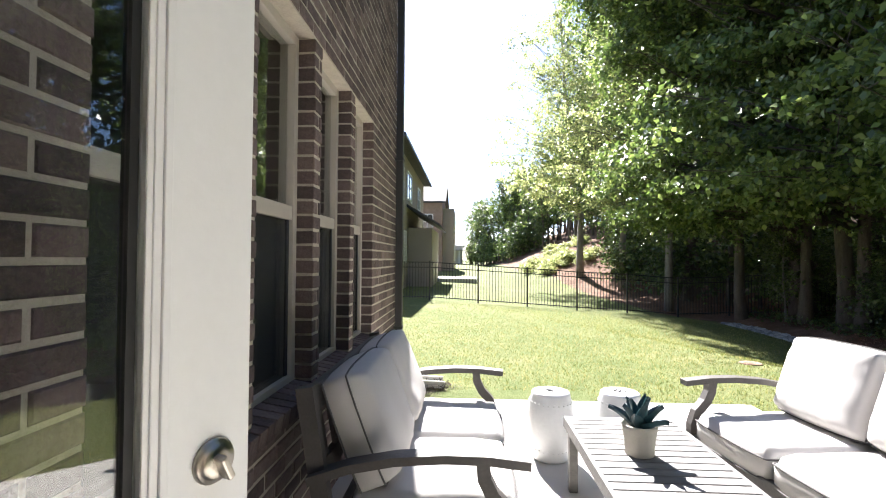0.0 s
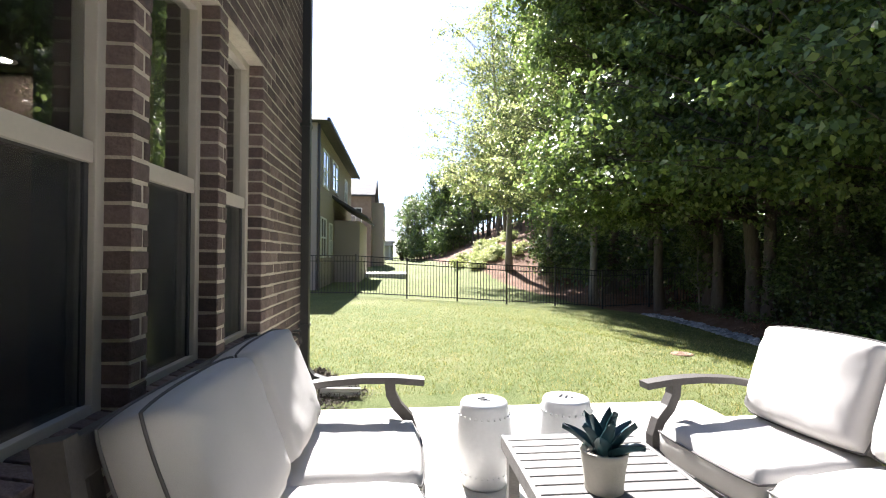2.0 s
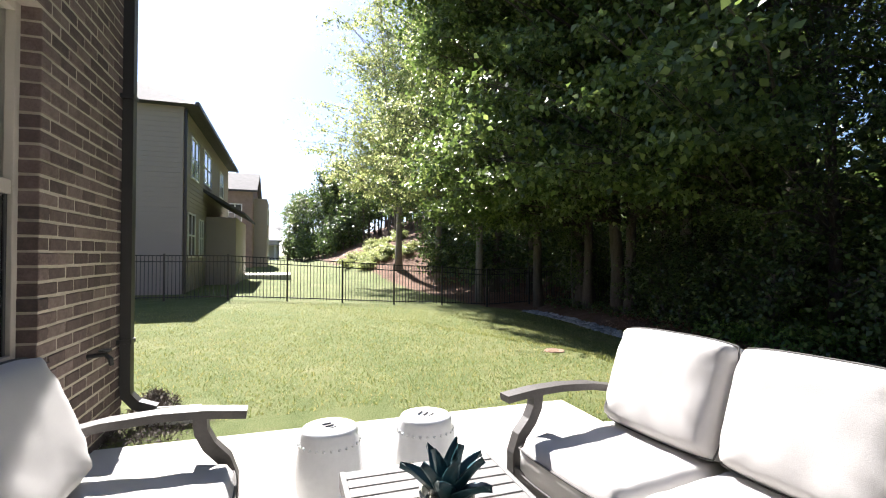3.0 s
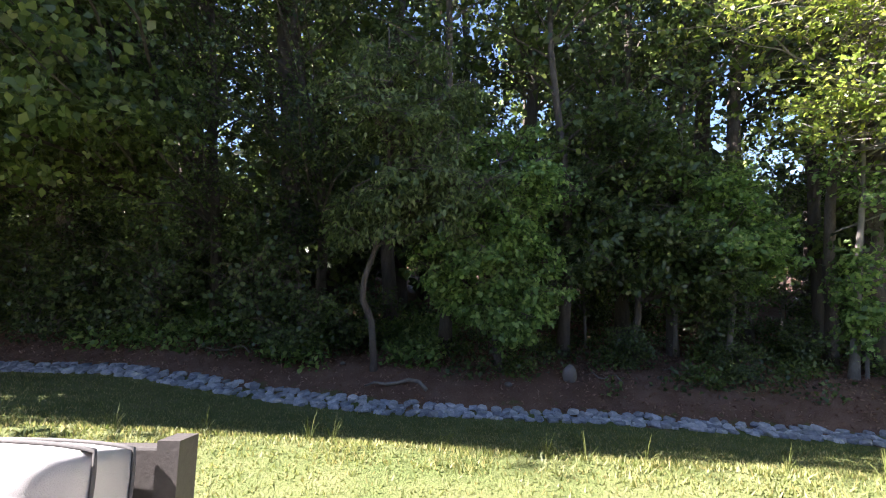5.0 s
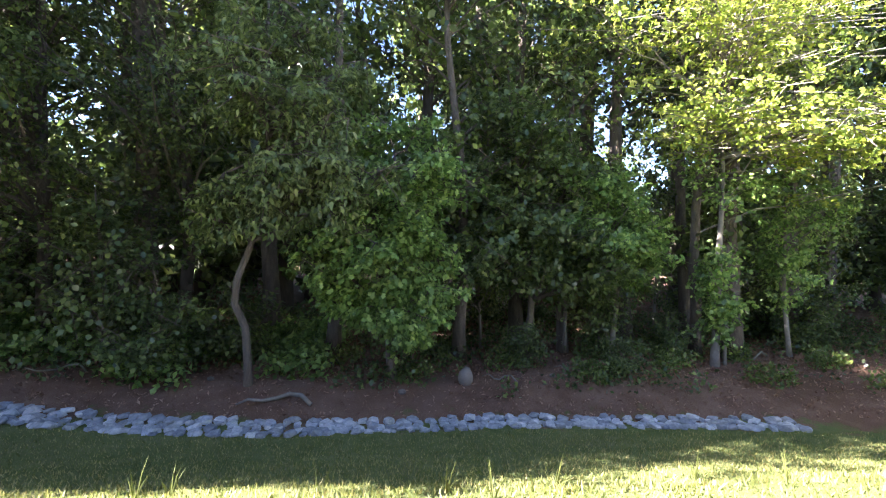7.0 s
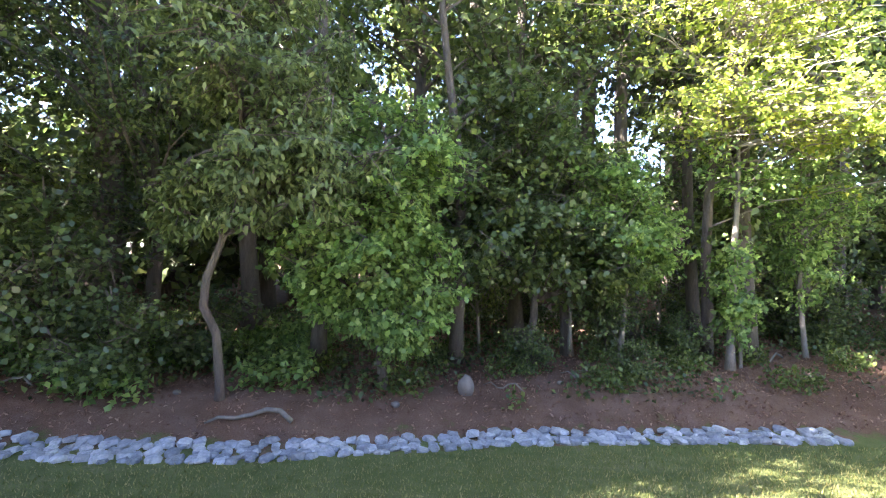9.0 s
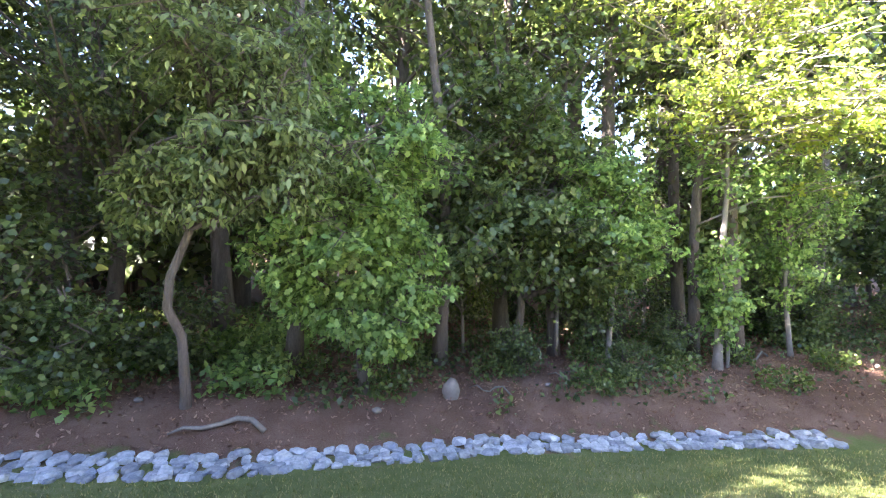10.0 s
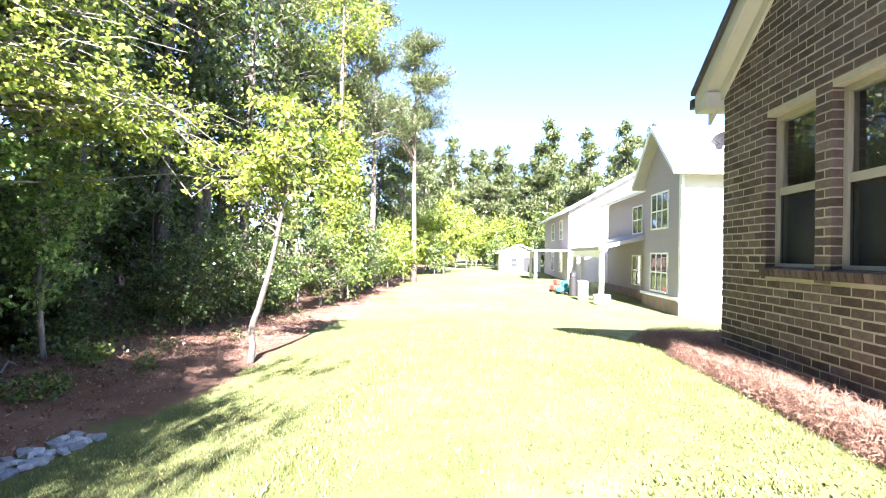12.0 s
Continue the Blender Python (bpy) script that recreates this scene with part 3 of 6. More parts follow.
def open_door():
    """A white full-glass door, swung outwards on its hinges."""
    d = thing("door_1", "white glazed patio door standing open outwards", "door", pose(WALL_X + 0.045, DOOR_Y1 - 0.01, 0, 0, 0, -24.0), kind="structure")
    w, h, t, st = 0.91, 2.03, 0.045, 0.145
    leaf = bmesh.new()
    for a, b, c, e in ((0, st, 0.01, h), (w - st, w, 0.01, h), (st, w - st, h - 0.13, h), (st, w - st, 0.01, 0.24)):
        add_box(leaf, -t / 2, a, c, t / 2, b, e, 0.002)
    part("leaf", leaf, WHITE, d)
    mould = bmesh.new()
    for sx in (1, -1):
        for k, (off, th) in enumerate(((0.0, 0.012), (0.012, 0.008), (0.02, 0.004))):
            x0, x1 = sorted((sx * (t / 2 - 0.001), sx * (t / 2 + th)))
            a, b, c, e = st - 0.004 + off, w - st + 0.004 - off, 0.24 + off - 0.004, h - 0.13 - off + 0.004
            s = 0.0115
            add_box(mould, x0, a, c, x1, a + s, e, 0.002)
            add_box(mould, x0, b - s, c, x1, b, e, 0.002)
            add_box(mould, x0, a + s, e - s, x1, b - s, e)
            add_box(mould, x0, a + s, c, x1, b - s, c + s)
    part("glazing_bead", mould, WHITE, d)
    gk = bmesh.new()
    a, b, c, e = st + 0.03, w - st - 0.03, 0.27, h - 0.16
    for p in ((a, a + 0.012, c, e), (b - 0.012, b, c, e)):
        add_box(gk, -0.012, p[0], p[2], 0.012, p[1], p[3])
    part("gasket", gk, RUBBER, d, "black glazing gasket")
    part("pane", boxed(-0.004, a + 0.004, c, 0.004, b - 0.004, e), GLASS, d, "clear reflecting glass").visible_shadow = False
    rot = pose(t / 2, w - 0.065, 1.045, 0, 90, 0)
    bolt = lathe([(0.034, 0.0), (0.034, 0.004), (0.031, 0.009), (0.027, 0.0095), (0.0265, 0.013), (0.012, 0.015)], 28)
    bmesh.ops.transform(bolt, matrix=rot, verts=bolt.verts)
    db = part("deadbolt", bolt, NICKEL, d, "satin nickel deadbolt", True)
    turn = boxed(-0.02, -0.006, 0.012, 0.02, 0.006, 0.034, 0.004)
    bmesh.ops.transform(turn, matrix=rot @ pose(0.006, 0.002, 0, 0, 0, 25), verts=turn.verts)
    part("thumb_turn", turn, NICKEL, db)
    rot = pose(t / 2, w - 0.065, 0.93, 0, 90, 0)
    rose = lathe([(0.033, 0.0), (0.033, 0.006), (0.02, 0.012), (0.012, 0.045)], 24)
    bmesh.ops.transform(rose, matrix=rot, verts=rose.verts)
    lv = part("door_handle", rose, NICKEL, d, "satin nickel lever handle", True)
    part("lever", tubed([(t / 2 + 0.045, w - 0.065, 0.93), (t / 2 + 0.05, w - 0.10, 0.932), (t / 2 + 0.05, w - 0.17, 0.928)], [0.011, 0.010, 0.008], 10), NICKEL, lv)
    fr = thing("door_frame", "white timber frame of the patio door", "door frame", kind="structure")
    for nm, q in (("jamb", (DOOR_Y0, -0.02, DOOR_Y0 + 0.035, DOOR_TOP)), ("jamb", (DOOR_Y1 - 0.035, -0.02, DOOR_Y1, DOOR_TOP)), ("head", (DOOR_Y0 + 0.035, DOOR_TOP - 0.035, DOOR_Y1 - 0.035, DOOR_TOP))):
        part(nm, boxed(WALL_X - 0.2, q[0], q[1], WALL_X + 0.015, q[2], q[3], 0.003), WHITE, fr)
    part("threshold", boxed(WALL_X - 0.2, DOOR_Y0 + 0.035, -0.02, WALL_X + 0.03, DOOR_Y1 - 0.035, 0.01, 0.003), DARKMETAL, fr)


open_door()

# ---- patio ----
patio = thing("patio", "pale broom-finished concrete patio slab with cut joints", "patio", kind="structure")
for a, b in ((-1.1, 1.196), (1.204, 3.446), (3.454, 4.58)):
    part("slab", boxed(WALL_X + 0.002, a, -0.12, 2.66, b, 0.0, 0.006), CONCRETE, patio)


def downspout():
    d = thing("downspout", "dark bronze rectangular downspout down the brick corner", "downspout")
    b = bmesh.new()
    bar(b, [(WALL_X + 0.055, 5.03, 5.55), (WALL_X + 0.055, 5.03, 0.30), (WALL_X + 0.06, 5.035, 0.22), (WALL_X + 0.12, 5.05, 0.14), (WALL_X + 0.24, 5.06, 0.09)], 0.085, 0.07, (0, 1, 0))
    part("pipe", b, DARKMETAL, d)
    for z in (0.6, 2.4, 4.2):
        part("strap", boxed(WALL_X + 0.004, 4.975, z, WALL_X + 0.098, 5.085, z + 0.03, 0.003), DARKMETAL, d)
    s = thing("splash_block", "pale concrete splash block under the downspout", "splash block", pose(WALL_X + 0.34, 5.08, gz(-0.5, 5.1) + 0.02, 0, 4, 8))
    b = boxed(-0.16, -0.12, 0, 0.20, 0.12, 0.03, 0.006)
    add_box(b, -0.16, -0.12, 0.032, 0.20, -0.09, 0.075, 0.006)
    add_box(b, -0.16, 0.09, 0.032, 0.20, 0.12, 0.075, 0.006)
    part("block", b, CONCRETE, s)
    h = thing("hose_bib", "black hose tap on the brick wall", "tap", pose(WALL_X, 4.45, 0.62))
    part("pipe", tubed([(0, 0, 0), (0.10, 0, 0.01), (0.13, 0, -0.02), (0.135, 0, -0.06)], [0.014, 0.014, 0.016, 0.014], 10), DARKMETAL, h)
    part("tap_wheel", lathe([(0.012, 0.01), (0.035, 0.02), (0.035, 0.03), (0.01, 0.035)], 14, at=(0.10, 0, 0.01)), DARKMETAL, h)


downspout()


# ---- patio furniture ----
def cushion(w, d, t, bulge, seed, edge=0.35):
    """A stuffed cushion lying flat: w along y, d along x, domed on both faces, with slight creases."""
    bm = bmesh.new()
    n = 22
    top, bot = {}, {}
    for i in range(n + 1):
        for j in range(n + 1):
            u, v = 2 * i / n - 1, 2 * j / n - 1
            k = 1 - 0.06 * (abs(u * v) ** 3)
            r = (1 - abs(u) ** 5) * (1 - abs(v) ** 5)
            x, y = u * d / 2 * k, v * w / 2 * k
            wr = 0.007 * math.sin(6 * math.atan2(abs(v), abs(u)) * 3 + seed) * max(0, abs(u) + abs(v) - 1.0) + 0.005 * noise.noise((x * 9 + seed, y * 9, 0)) + 0.004 * noise.noise((x * 3 + seed, y * 4, 7))
            zt = t / 2 * edge * 2 * (0.5 + 0.5 * min(1, r * 6)) + bulge * r ** 0.5 + wr * min(1, r * 4)
            top[i, j] = bm.verts.new((x, y, zt))
            if 0 < i < n and 0 < j < n:
                bot[i, j] = bm.verts.new((x, y, -t / 2 * edge * 2 - bulge * 0.6 * r ** 0.7))
    rim = [(i, 0) for i in range(n)] + [(n, j) for j in range(n)] + [(i, n) for i in range(n, 0, -1)] + [(0, j) for j in range(n, 0, -1)]
    for q in rim:
        p = top[q].co
        bot[q] = bm.verts.new((p.x, p.y, -t / 2 * edge * 2))
    for i in range(n):
        for j in range(n):
            bm.faces.new((top[i, j], top[i + 1, j], top[i + 1, j + 1], top[i, j + 1]))
            bm.faces.new((bot[i, j], bot[i, j + 1], bot[i + 1, j + 1], bot[i + 1, j]))
    for a, b in zip(rim, rim[1:] + rim[:1]):
        bm.faces.new((top[a], bot[a], bot[b], top[b]))
    seams = [[top[q].co.copy() for q in rim], [bot[q].co.copy() for q in rim]]
    return bm, seams


def piping(loops, r=0.0042):
    bm = bmesh.new()
    for lp in loops:
        add_tube(bm, lp + [lp[0]], r, 6, False)
    return bm


def padded(name, parent, m, w, d, t, bulge, seed, label):
    bm, seams = cushion(w, d, t, bulge, seed)
    bmesh.ops.transform(bm, matrix=m, verts=bm.verts)
    c = part(name, bm, FABRIC, parent, label, True)
    part("piping", piping([[m @ Vector((p.x * 1.01, p.y * 1.01, p.z)) for p in s] for s in seams]), PIPING, c, "grey corded piping", True)


def loveseat(m, label, seed):
    """Faces its own +x; 1.4 m wide along y."""
    s = thing("loveseat", label, "loveseat", m, "patio loveseats")
    for sy in (-0.675, 0.675):
        arm = [(-0.40, 0.535), (-0.25, 0.585), (-0.08, 0.618), (0.10, 0.632), (0.26, 0.630), (0.41, 0.615)]
        part("arm", bar(bmesh.new(), [(x, sy, z) for x, z in arm], 0.075, 0.032, (0, 1, 0)), FRAME, s)
        leg = [(0.24, 0.618), (0.245, 0.56), (0.275, 0.50), (0.33, 0.44), (0.355, 0.37), (0.355, 0.005)]
        part("front_leg", bar(bmesh.new(), [(x, sy, z) for x, z in leg], 0.055, 0.05, (0, 1, 0)), FRAME, s)
        part("back_post", bar(bmesh.new(), [(-0.36, sy, 0.005), (-0.34, sy * 0.98, 0.36), (-0.425, sy * 0.97, 0.865)], 0.045, 0.065, (0, 1, 0)), FRAME, s)
        part("side_rail", boxed(-0.33, sy - 0.018, 0.235, 0.33, sy + 0.018, 0.305, 0.004), FRAME, s)
    part("front_rail", boxed(0.335, -0.647, 0.225, 0.375, 0.647, 0.315, 0.005), FRAME, s)
    part("back_rail", boxed(-0.36, -0.652, 0.225, -0.325, 0.652, 0.305, 0.005), FRAME, s)
    part("top_rail", boxed(-0.02, -0.63, -0.06, 0.02, 0.63, 0.035, 0.006, pose(-0.42, 0, 0.815, 0, -10, 0)), FRAME, s)
    part("lower_back_rail", boxed(-0.016, -0.652, -0.035, 0.016, 0.652, 0.035, 0.004, pose(-0.37, 0, 0.54, 0, -10, 0)), FRAME, s)
    for k in range(9):
        y = -0.56 + k * 0.14
        part("back_slat", bar(bmesh.new(), [(-0.375, y, 0.575), (-0.392, y, 0.67), (-0.41, y, 0.76)], 0.045, 0.014, (0, 1, 0)), FRAME, s)
    for k in range(6):
        part("seat_slat", boxed(-0.30 + k * 0.11, -0.645, 0.275, -0.23 + k * 0.11, 0.645, 0.294, 0.003), FRAME, s)
    for k, sy in enumerate((-0.318, 0.318)):
        padded("seat_cushion", s, pose(0.055, sy, 0.372), 0.625, 0.66, 0.20, 0.020, seed + k, "pale grey fabric seat cushion")
        padded("back_cushion", s, pose(-0.24, sy * 0.96, 0.675, 0, 69, 0), 0.605, 0.47, 0.19, 0.05, seed + 5 + k, "pale grey stuffed back cushion")
    return s


loveseat(pose(-0.18, 2.40, 0, 0, 0, 0), "charcoal loveseat with pale grey cushions against the brick wall", 1)
loveseat(pose(1.79, 2.35, 0, 0, 0, 187) @ Matrix.Diagonal((1, 0.93, 1, 1)), "charcoal loveseat with pale grey cushions facing the coffee table", 20)


def coffee_table(x0, x1, y0, y1, h):
    t = thing("coffee_table", "weathered grey slatted outdoor coffee table", "coffee table", pose((x0 + x1) / 2, (y0 + y1) / 2, 0))
    a, b = (x1 - x0) / 2, (y1 - y0) / 2
    n = 17
    st = 2 * b / n
    me = mesh_of("slat", boxed(-a + 0.02, -(st - 0.010) / 2, h - 0.022, a - 0.02, (st - 0.010) / 2, h, 0.003), SLAT)
    for k in range(n):
        ob = new("slat", me)
        ob.parent = t
        ob.location = (0, -b + (k + 0.5) * st, 0)
    for s in (-1, 1):
        part("side_rail", boxed(s * (a - 0.01) - 0.010, -b, h - 0.06, s * (a - 0.01) + 0.010, b, h + 0.001, 0.003), SLAT, t)
        part("end_rail", boxed(-a + 0.021, s * (b - 0.02) - 0.012, h - 0.07, a - 0.021, s * (b - 0.02) + 0.012, h - 0.024, 0.003), SLAT, t)
        for q in (-1, 1):
            part("leg", boxed(s * (a - 0.047) - 0.025, q * (b - 0.045) - 0.025, 0, s * (a - 0.047) + 0.025, q * (b - 0.045) + 0.025, h - 0.024, 0.004), SLAT, t)


coffee_table(0.575, 1.20, 1.68, 2.85, 0.42)


def garden_stool(x, y, rz):
    s = thing("garden_stool", "white glazed ceramic drum garden stool on the patio", "stool", pose(x, y, 0, 0, 0, rz), "garden stools")
    prof = [(0.12, 0.0), (0.126, 0.004), (0.13, 0.02), (0.128, 0.05), (0.143, 0.11), (0.156, 0.18), (0.160, 0.235), (0.156, 0.30), (0.145, 0.37), (0.134, 0.415), (0.131, 0.435), (0.124, 0.447), (0.10, 0.452), (0.045, 0.454), (0.04, 0.449)]
    part("body", lathe(prof, 40), CERAMIC, s, smooth=True)
    for z, r in ((0.075, 0.134), (0.385, 0.1425)):
        bm = bmesh.new()
        for k in range(26):
            a = 2 * math.pi * k / 26
            bmesh.ops.create_icosphere(bm, subdivisions=1, radius=0.0075, matrix=Matrix.Translation((r * math.cos(a), r * math.sin(a), z)))
        tagged(part("stud_band", bm, CERAMIC, s, smooth=True), kind="stuff")
    # nothing is cut out: black bars stand for the shade inside the slots
    for k in range(3):
        part("grip_slot", boxed(-0.022, -0.005 + (k - 1) * 0.032, 0.450, 0.022, 0.005 + (k - 1) * 0.032, 0.4555, 0.002), RUBBER, s, "black bar painting the dark of a cut-out slot")


garden_stool(0.575, 3.28, 20)
garden_stool(1.05, 3.30, 50)


def agave(x, y, z):
    p = thing("potted_succulent", "blue-green agave in a cream pot on the coffee table", "potted plant", pose(x, y, z))
    part("pot", lathe([(0.060, 0.0), (0.066, 0.004), (0.068, 0.03), (0.072, 0.07), (0.080, 0.12), (0.084, 0.145), (0.078, 0.147), (0.074, 0.128), (0.07, 0.125)], 36), POT, p, "cream ceramic pot", True)
    bm = bmesh.new()
    rng = random.Random(3)
    for k in range(70):
        a, r = rng.uniform(0, 6.28), 0.07 * math.sqrt(rng.random())
        bmesh.ops.create_icosphere(bm, subdivisions=1, radius=rng.uniform(0.005, 0.009), matrix=Matrix.Translation((r * math.cos(a), r * math.sin(a), 0.128)))
    part("pebbles", bm, PEBBLE, p, "grey pebble top dressing")
    for k in range(11):
        az = k * 2.4 + rng.uniform(-0.2, 0.2)
        up = 78 - k * 4.6
        ln = rng.uniform(0.125, 0.17)
        bm = bmesh.new()
        rows = []
        d, h, ang = 0.008, 0.12, radians(up)
        for i in range(9):
            f = i / 8
            wd = 0.036 * (math.sin(math.pi * min(1, 0.16 + f * 0.84)) ** 0.8) * (1 - 0.35 * f)
            c = Vector((d * math.cos(az), d * math.sin(az), h))
            side = Vector((-math.sin(az), math.cos(az), 0))
            nrm = Vector((-math.cos(az) * math.sin(ang), -math.sin(az) * math.sin(ang), math.cos(ang)))
            rows.append([bm.verts.new(c + side * wd * q + nrm * (0.016 * q * q - 0.006 * (1 - q * q) * (1 - f))) for q in (-1, -0.5, 0, 0.5, 1)] +
                        [bm.verts.new(c + side * wd * q * 0.9 + nrm * (0.016 * q * q - 0.014 * (1 - q * q) * (1 - f) - 0.004)) for q in (1, 0.5, 0, -0.5, -1)])
            d += ln / 8 * math.cos(ang)
            h += ln / 8 * math.sin(ang)
            ang -= radians(2.0 + k * 0.35) * f * 1.6
        for a, b in zip(rows, rows[1:]):
            for q in range(10):
                bm.faces.new((a[q], a[(q + 1) % 10], b[(q + 1) % 10], b[q]))
        bm.faces.new(rows[0])
        bm.faces.new(list(reversed(rows[-1])))
        part("leaf", bm, AGAVE, p, smooth=True)


agave(0.83, 2.32, 0.42)


# ---- fence ----
PICKET = mesh_of("picket", boxed(-0.009, -0.009, 0.06, 0.009, 0.009, 1.42), FENCEBLACK)


def fence_run(pts, label):
    """Black metal picket fence that steps with the ground: posts every 1.83 m, three rails, pickets."""
    f = thing("fence", label, "fence")
    H = 1.42
    for (x0, y0), (x1, y1) in zip(pts, pts[1:]):
        ln = math.hypot(x1 - x0, y1 - y0)
        n = round(ln / 1.82)
        for k in range(n):
            a, b = Vector((x0 + (x1 - x0) * k / n, y0 + (y1 - y0) * k / n, 0)), Vector((x0 + (x1 - x0) * (k + 1) / n, y0 + (y1 - y0) * (k + 1) / n, 0))
            a.z, b.z = gz(a.x, a.y), gz(b.x, b.y)
            post = boxed(a.x - 0.028, a.y - 0.028, a.z - 0.05, a.x + 0.028, a.y + 0.028, a.z + H + 0.06, 0.004)
            part("post", post, FENCEBLACK, f)
            side = (b - a).cross(Vector((0, 0, 1))).normalized()
            for z in (0.12, H - 0.19, H):
                part("rail", bar(bmesh.new(), [a + Vector((0, 0, z)), b + Vector((0, 0, z))], 0.024, 0.032, side), FENCEBLACK, f)
            for q in range(1, 17):
                p = a.lerp(b, q / 17)
                ob = new("picket", PICKET)
                ob.parent, ob.location = f, p


fence_run([(-8.7, 17.6), (9.5, 17.6)], "black metal picket fence across the lawn")
fence_run([(9.5, 17.6), (15.0, 14.0), (22.0, 13.0)], "black metal picket fence running through the woods")


# ---- neighbouring houses ----
def far_window(parent, axis, a, u0, u1, z0, z1, sash=2, out=1):
    """A window on a wall of a house: axis 'x' on a wall at x=a (u along y), 'y' at y=a (u along x). out: +1 or -1."""
    def bx(u_0, z_0, u_1, z_1, d0, d1):
        lo, hi = sorted((a + out * d0, a + out * d1))
        return (lo, u_0, z_0, hi, u_1, z_1) if axis == "x" else (u_0, lo, z_0, u_1, hi, z_1)
    w = part("window", boxed(*bx(u0, z0, u1, z1, 0.004, 0.03)), FARGLASS, parent, "dark reflecting window")
    fr = bmesh.new()
    t = 0.07
    for q in ((u0 - t, z0 - t, u0, z1 + t), (u1, z0 - t, u1 + t, z1 + t), (u0, z1, u1, z1 + t), (u0, z0 - t, u1, z0)):
        add_box(fr, *bx(*q, 0.004, 0.06))
    for k in range(1, sash):
        u = u0 + (u1 - u0) * k / sash
        add_box(fr, *bx(u - 0.03, z0, u + 0.03, z1, 0.031, 0.055))
    add_box(fr, *bx(u0, (z0 + z1) / 2 - 0.03, u1, (z0 + z1) / 2 + 0.03, 0.031, 0.05))
    part("window_frame", fr, WHITE, w)


def siding(parent, axis, a, u0, u1, z0, z1, out, material):
    """Lapped boards on a wall."""
    bm = bmesh.new()
    z = z0
    while z < z1 - 0.02:
        h = min(0.18, z1 - z)
        if axis == "x":
            prism(bm, [(a, z), (a + out * 0.02, z), (a + out * 0.005, z + h), (a, z + h)], "y", u0, u1)
        else:
            prism(bm, [(a, z), (a + out * 0.02, z), (a + out * 0.005, z + h), (a, z + h)], "x", u0, u1)
        z += 0.18
    part("siding", bm, material, parent)


def gable_roof(parent, along, u0, u1, v0, v1, z, rise, material, ov=0.4, name="roof"):
    """A pitched roof whose ridge runs along 'x' or 'y' from u0 to u1; eaves at v0 and v1."""
    bm = bmesh.new()
    mid, t, sl = (v0 + v1) / 2, 0.16, rise / ((v1 - v0) / 2)
    for s, e in ((-1, v0), (1, v1)):
        o = e + s * ov
        prism(bm, [(o, z - ov * sl), (mid, z + rise), (mid, z + rise + t), (o, z - ov * sl + t)], along, u0 - ov, u1 + ov)
    r = part(name, bm, material, parent)
    for e, s in ((v0, -1), (v1, 1)):
        o = e + s * ov
        fb = bmesh.new()
        lo, hi = sorted((o, o + s * 0.1))
        if along == "x":
            add_box(fb, u0 - ov, lo, z - ov * sl - 0.02, u1 + ov, hi, z - ov * sl + 0.12)
        else:
            add_box(fb, lo, u0 - ov, z - ov * sl - 0.02, hi, u1 + ov, z - ov * sl + 0.12)
        part("gutter", fb, WHITE if material is SHINGLE_PALE else DARKMETAL, r)
    gb = [prism(bmesh.new(), [(v0, z), (v1, z), (mid, z + rise)], along, u, u + s * 0.2) for u, s in ((u0, 1), (u1, -1))]
    return r, gb


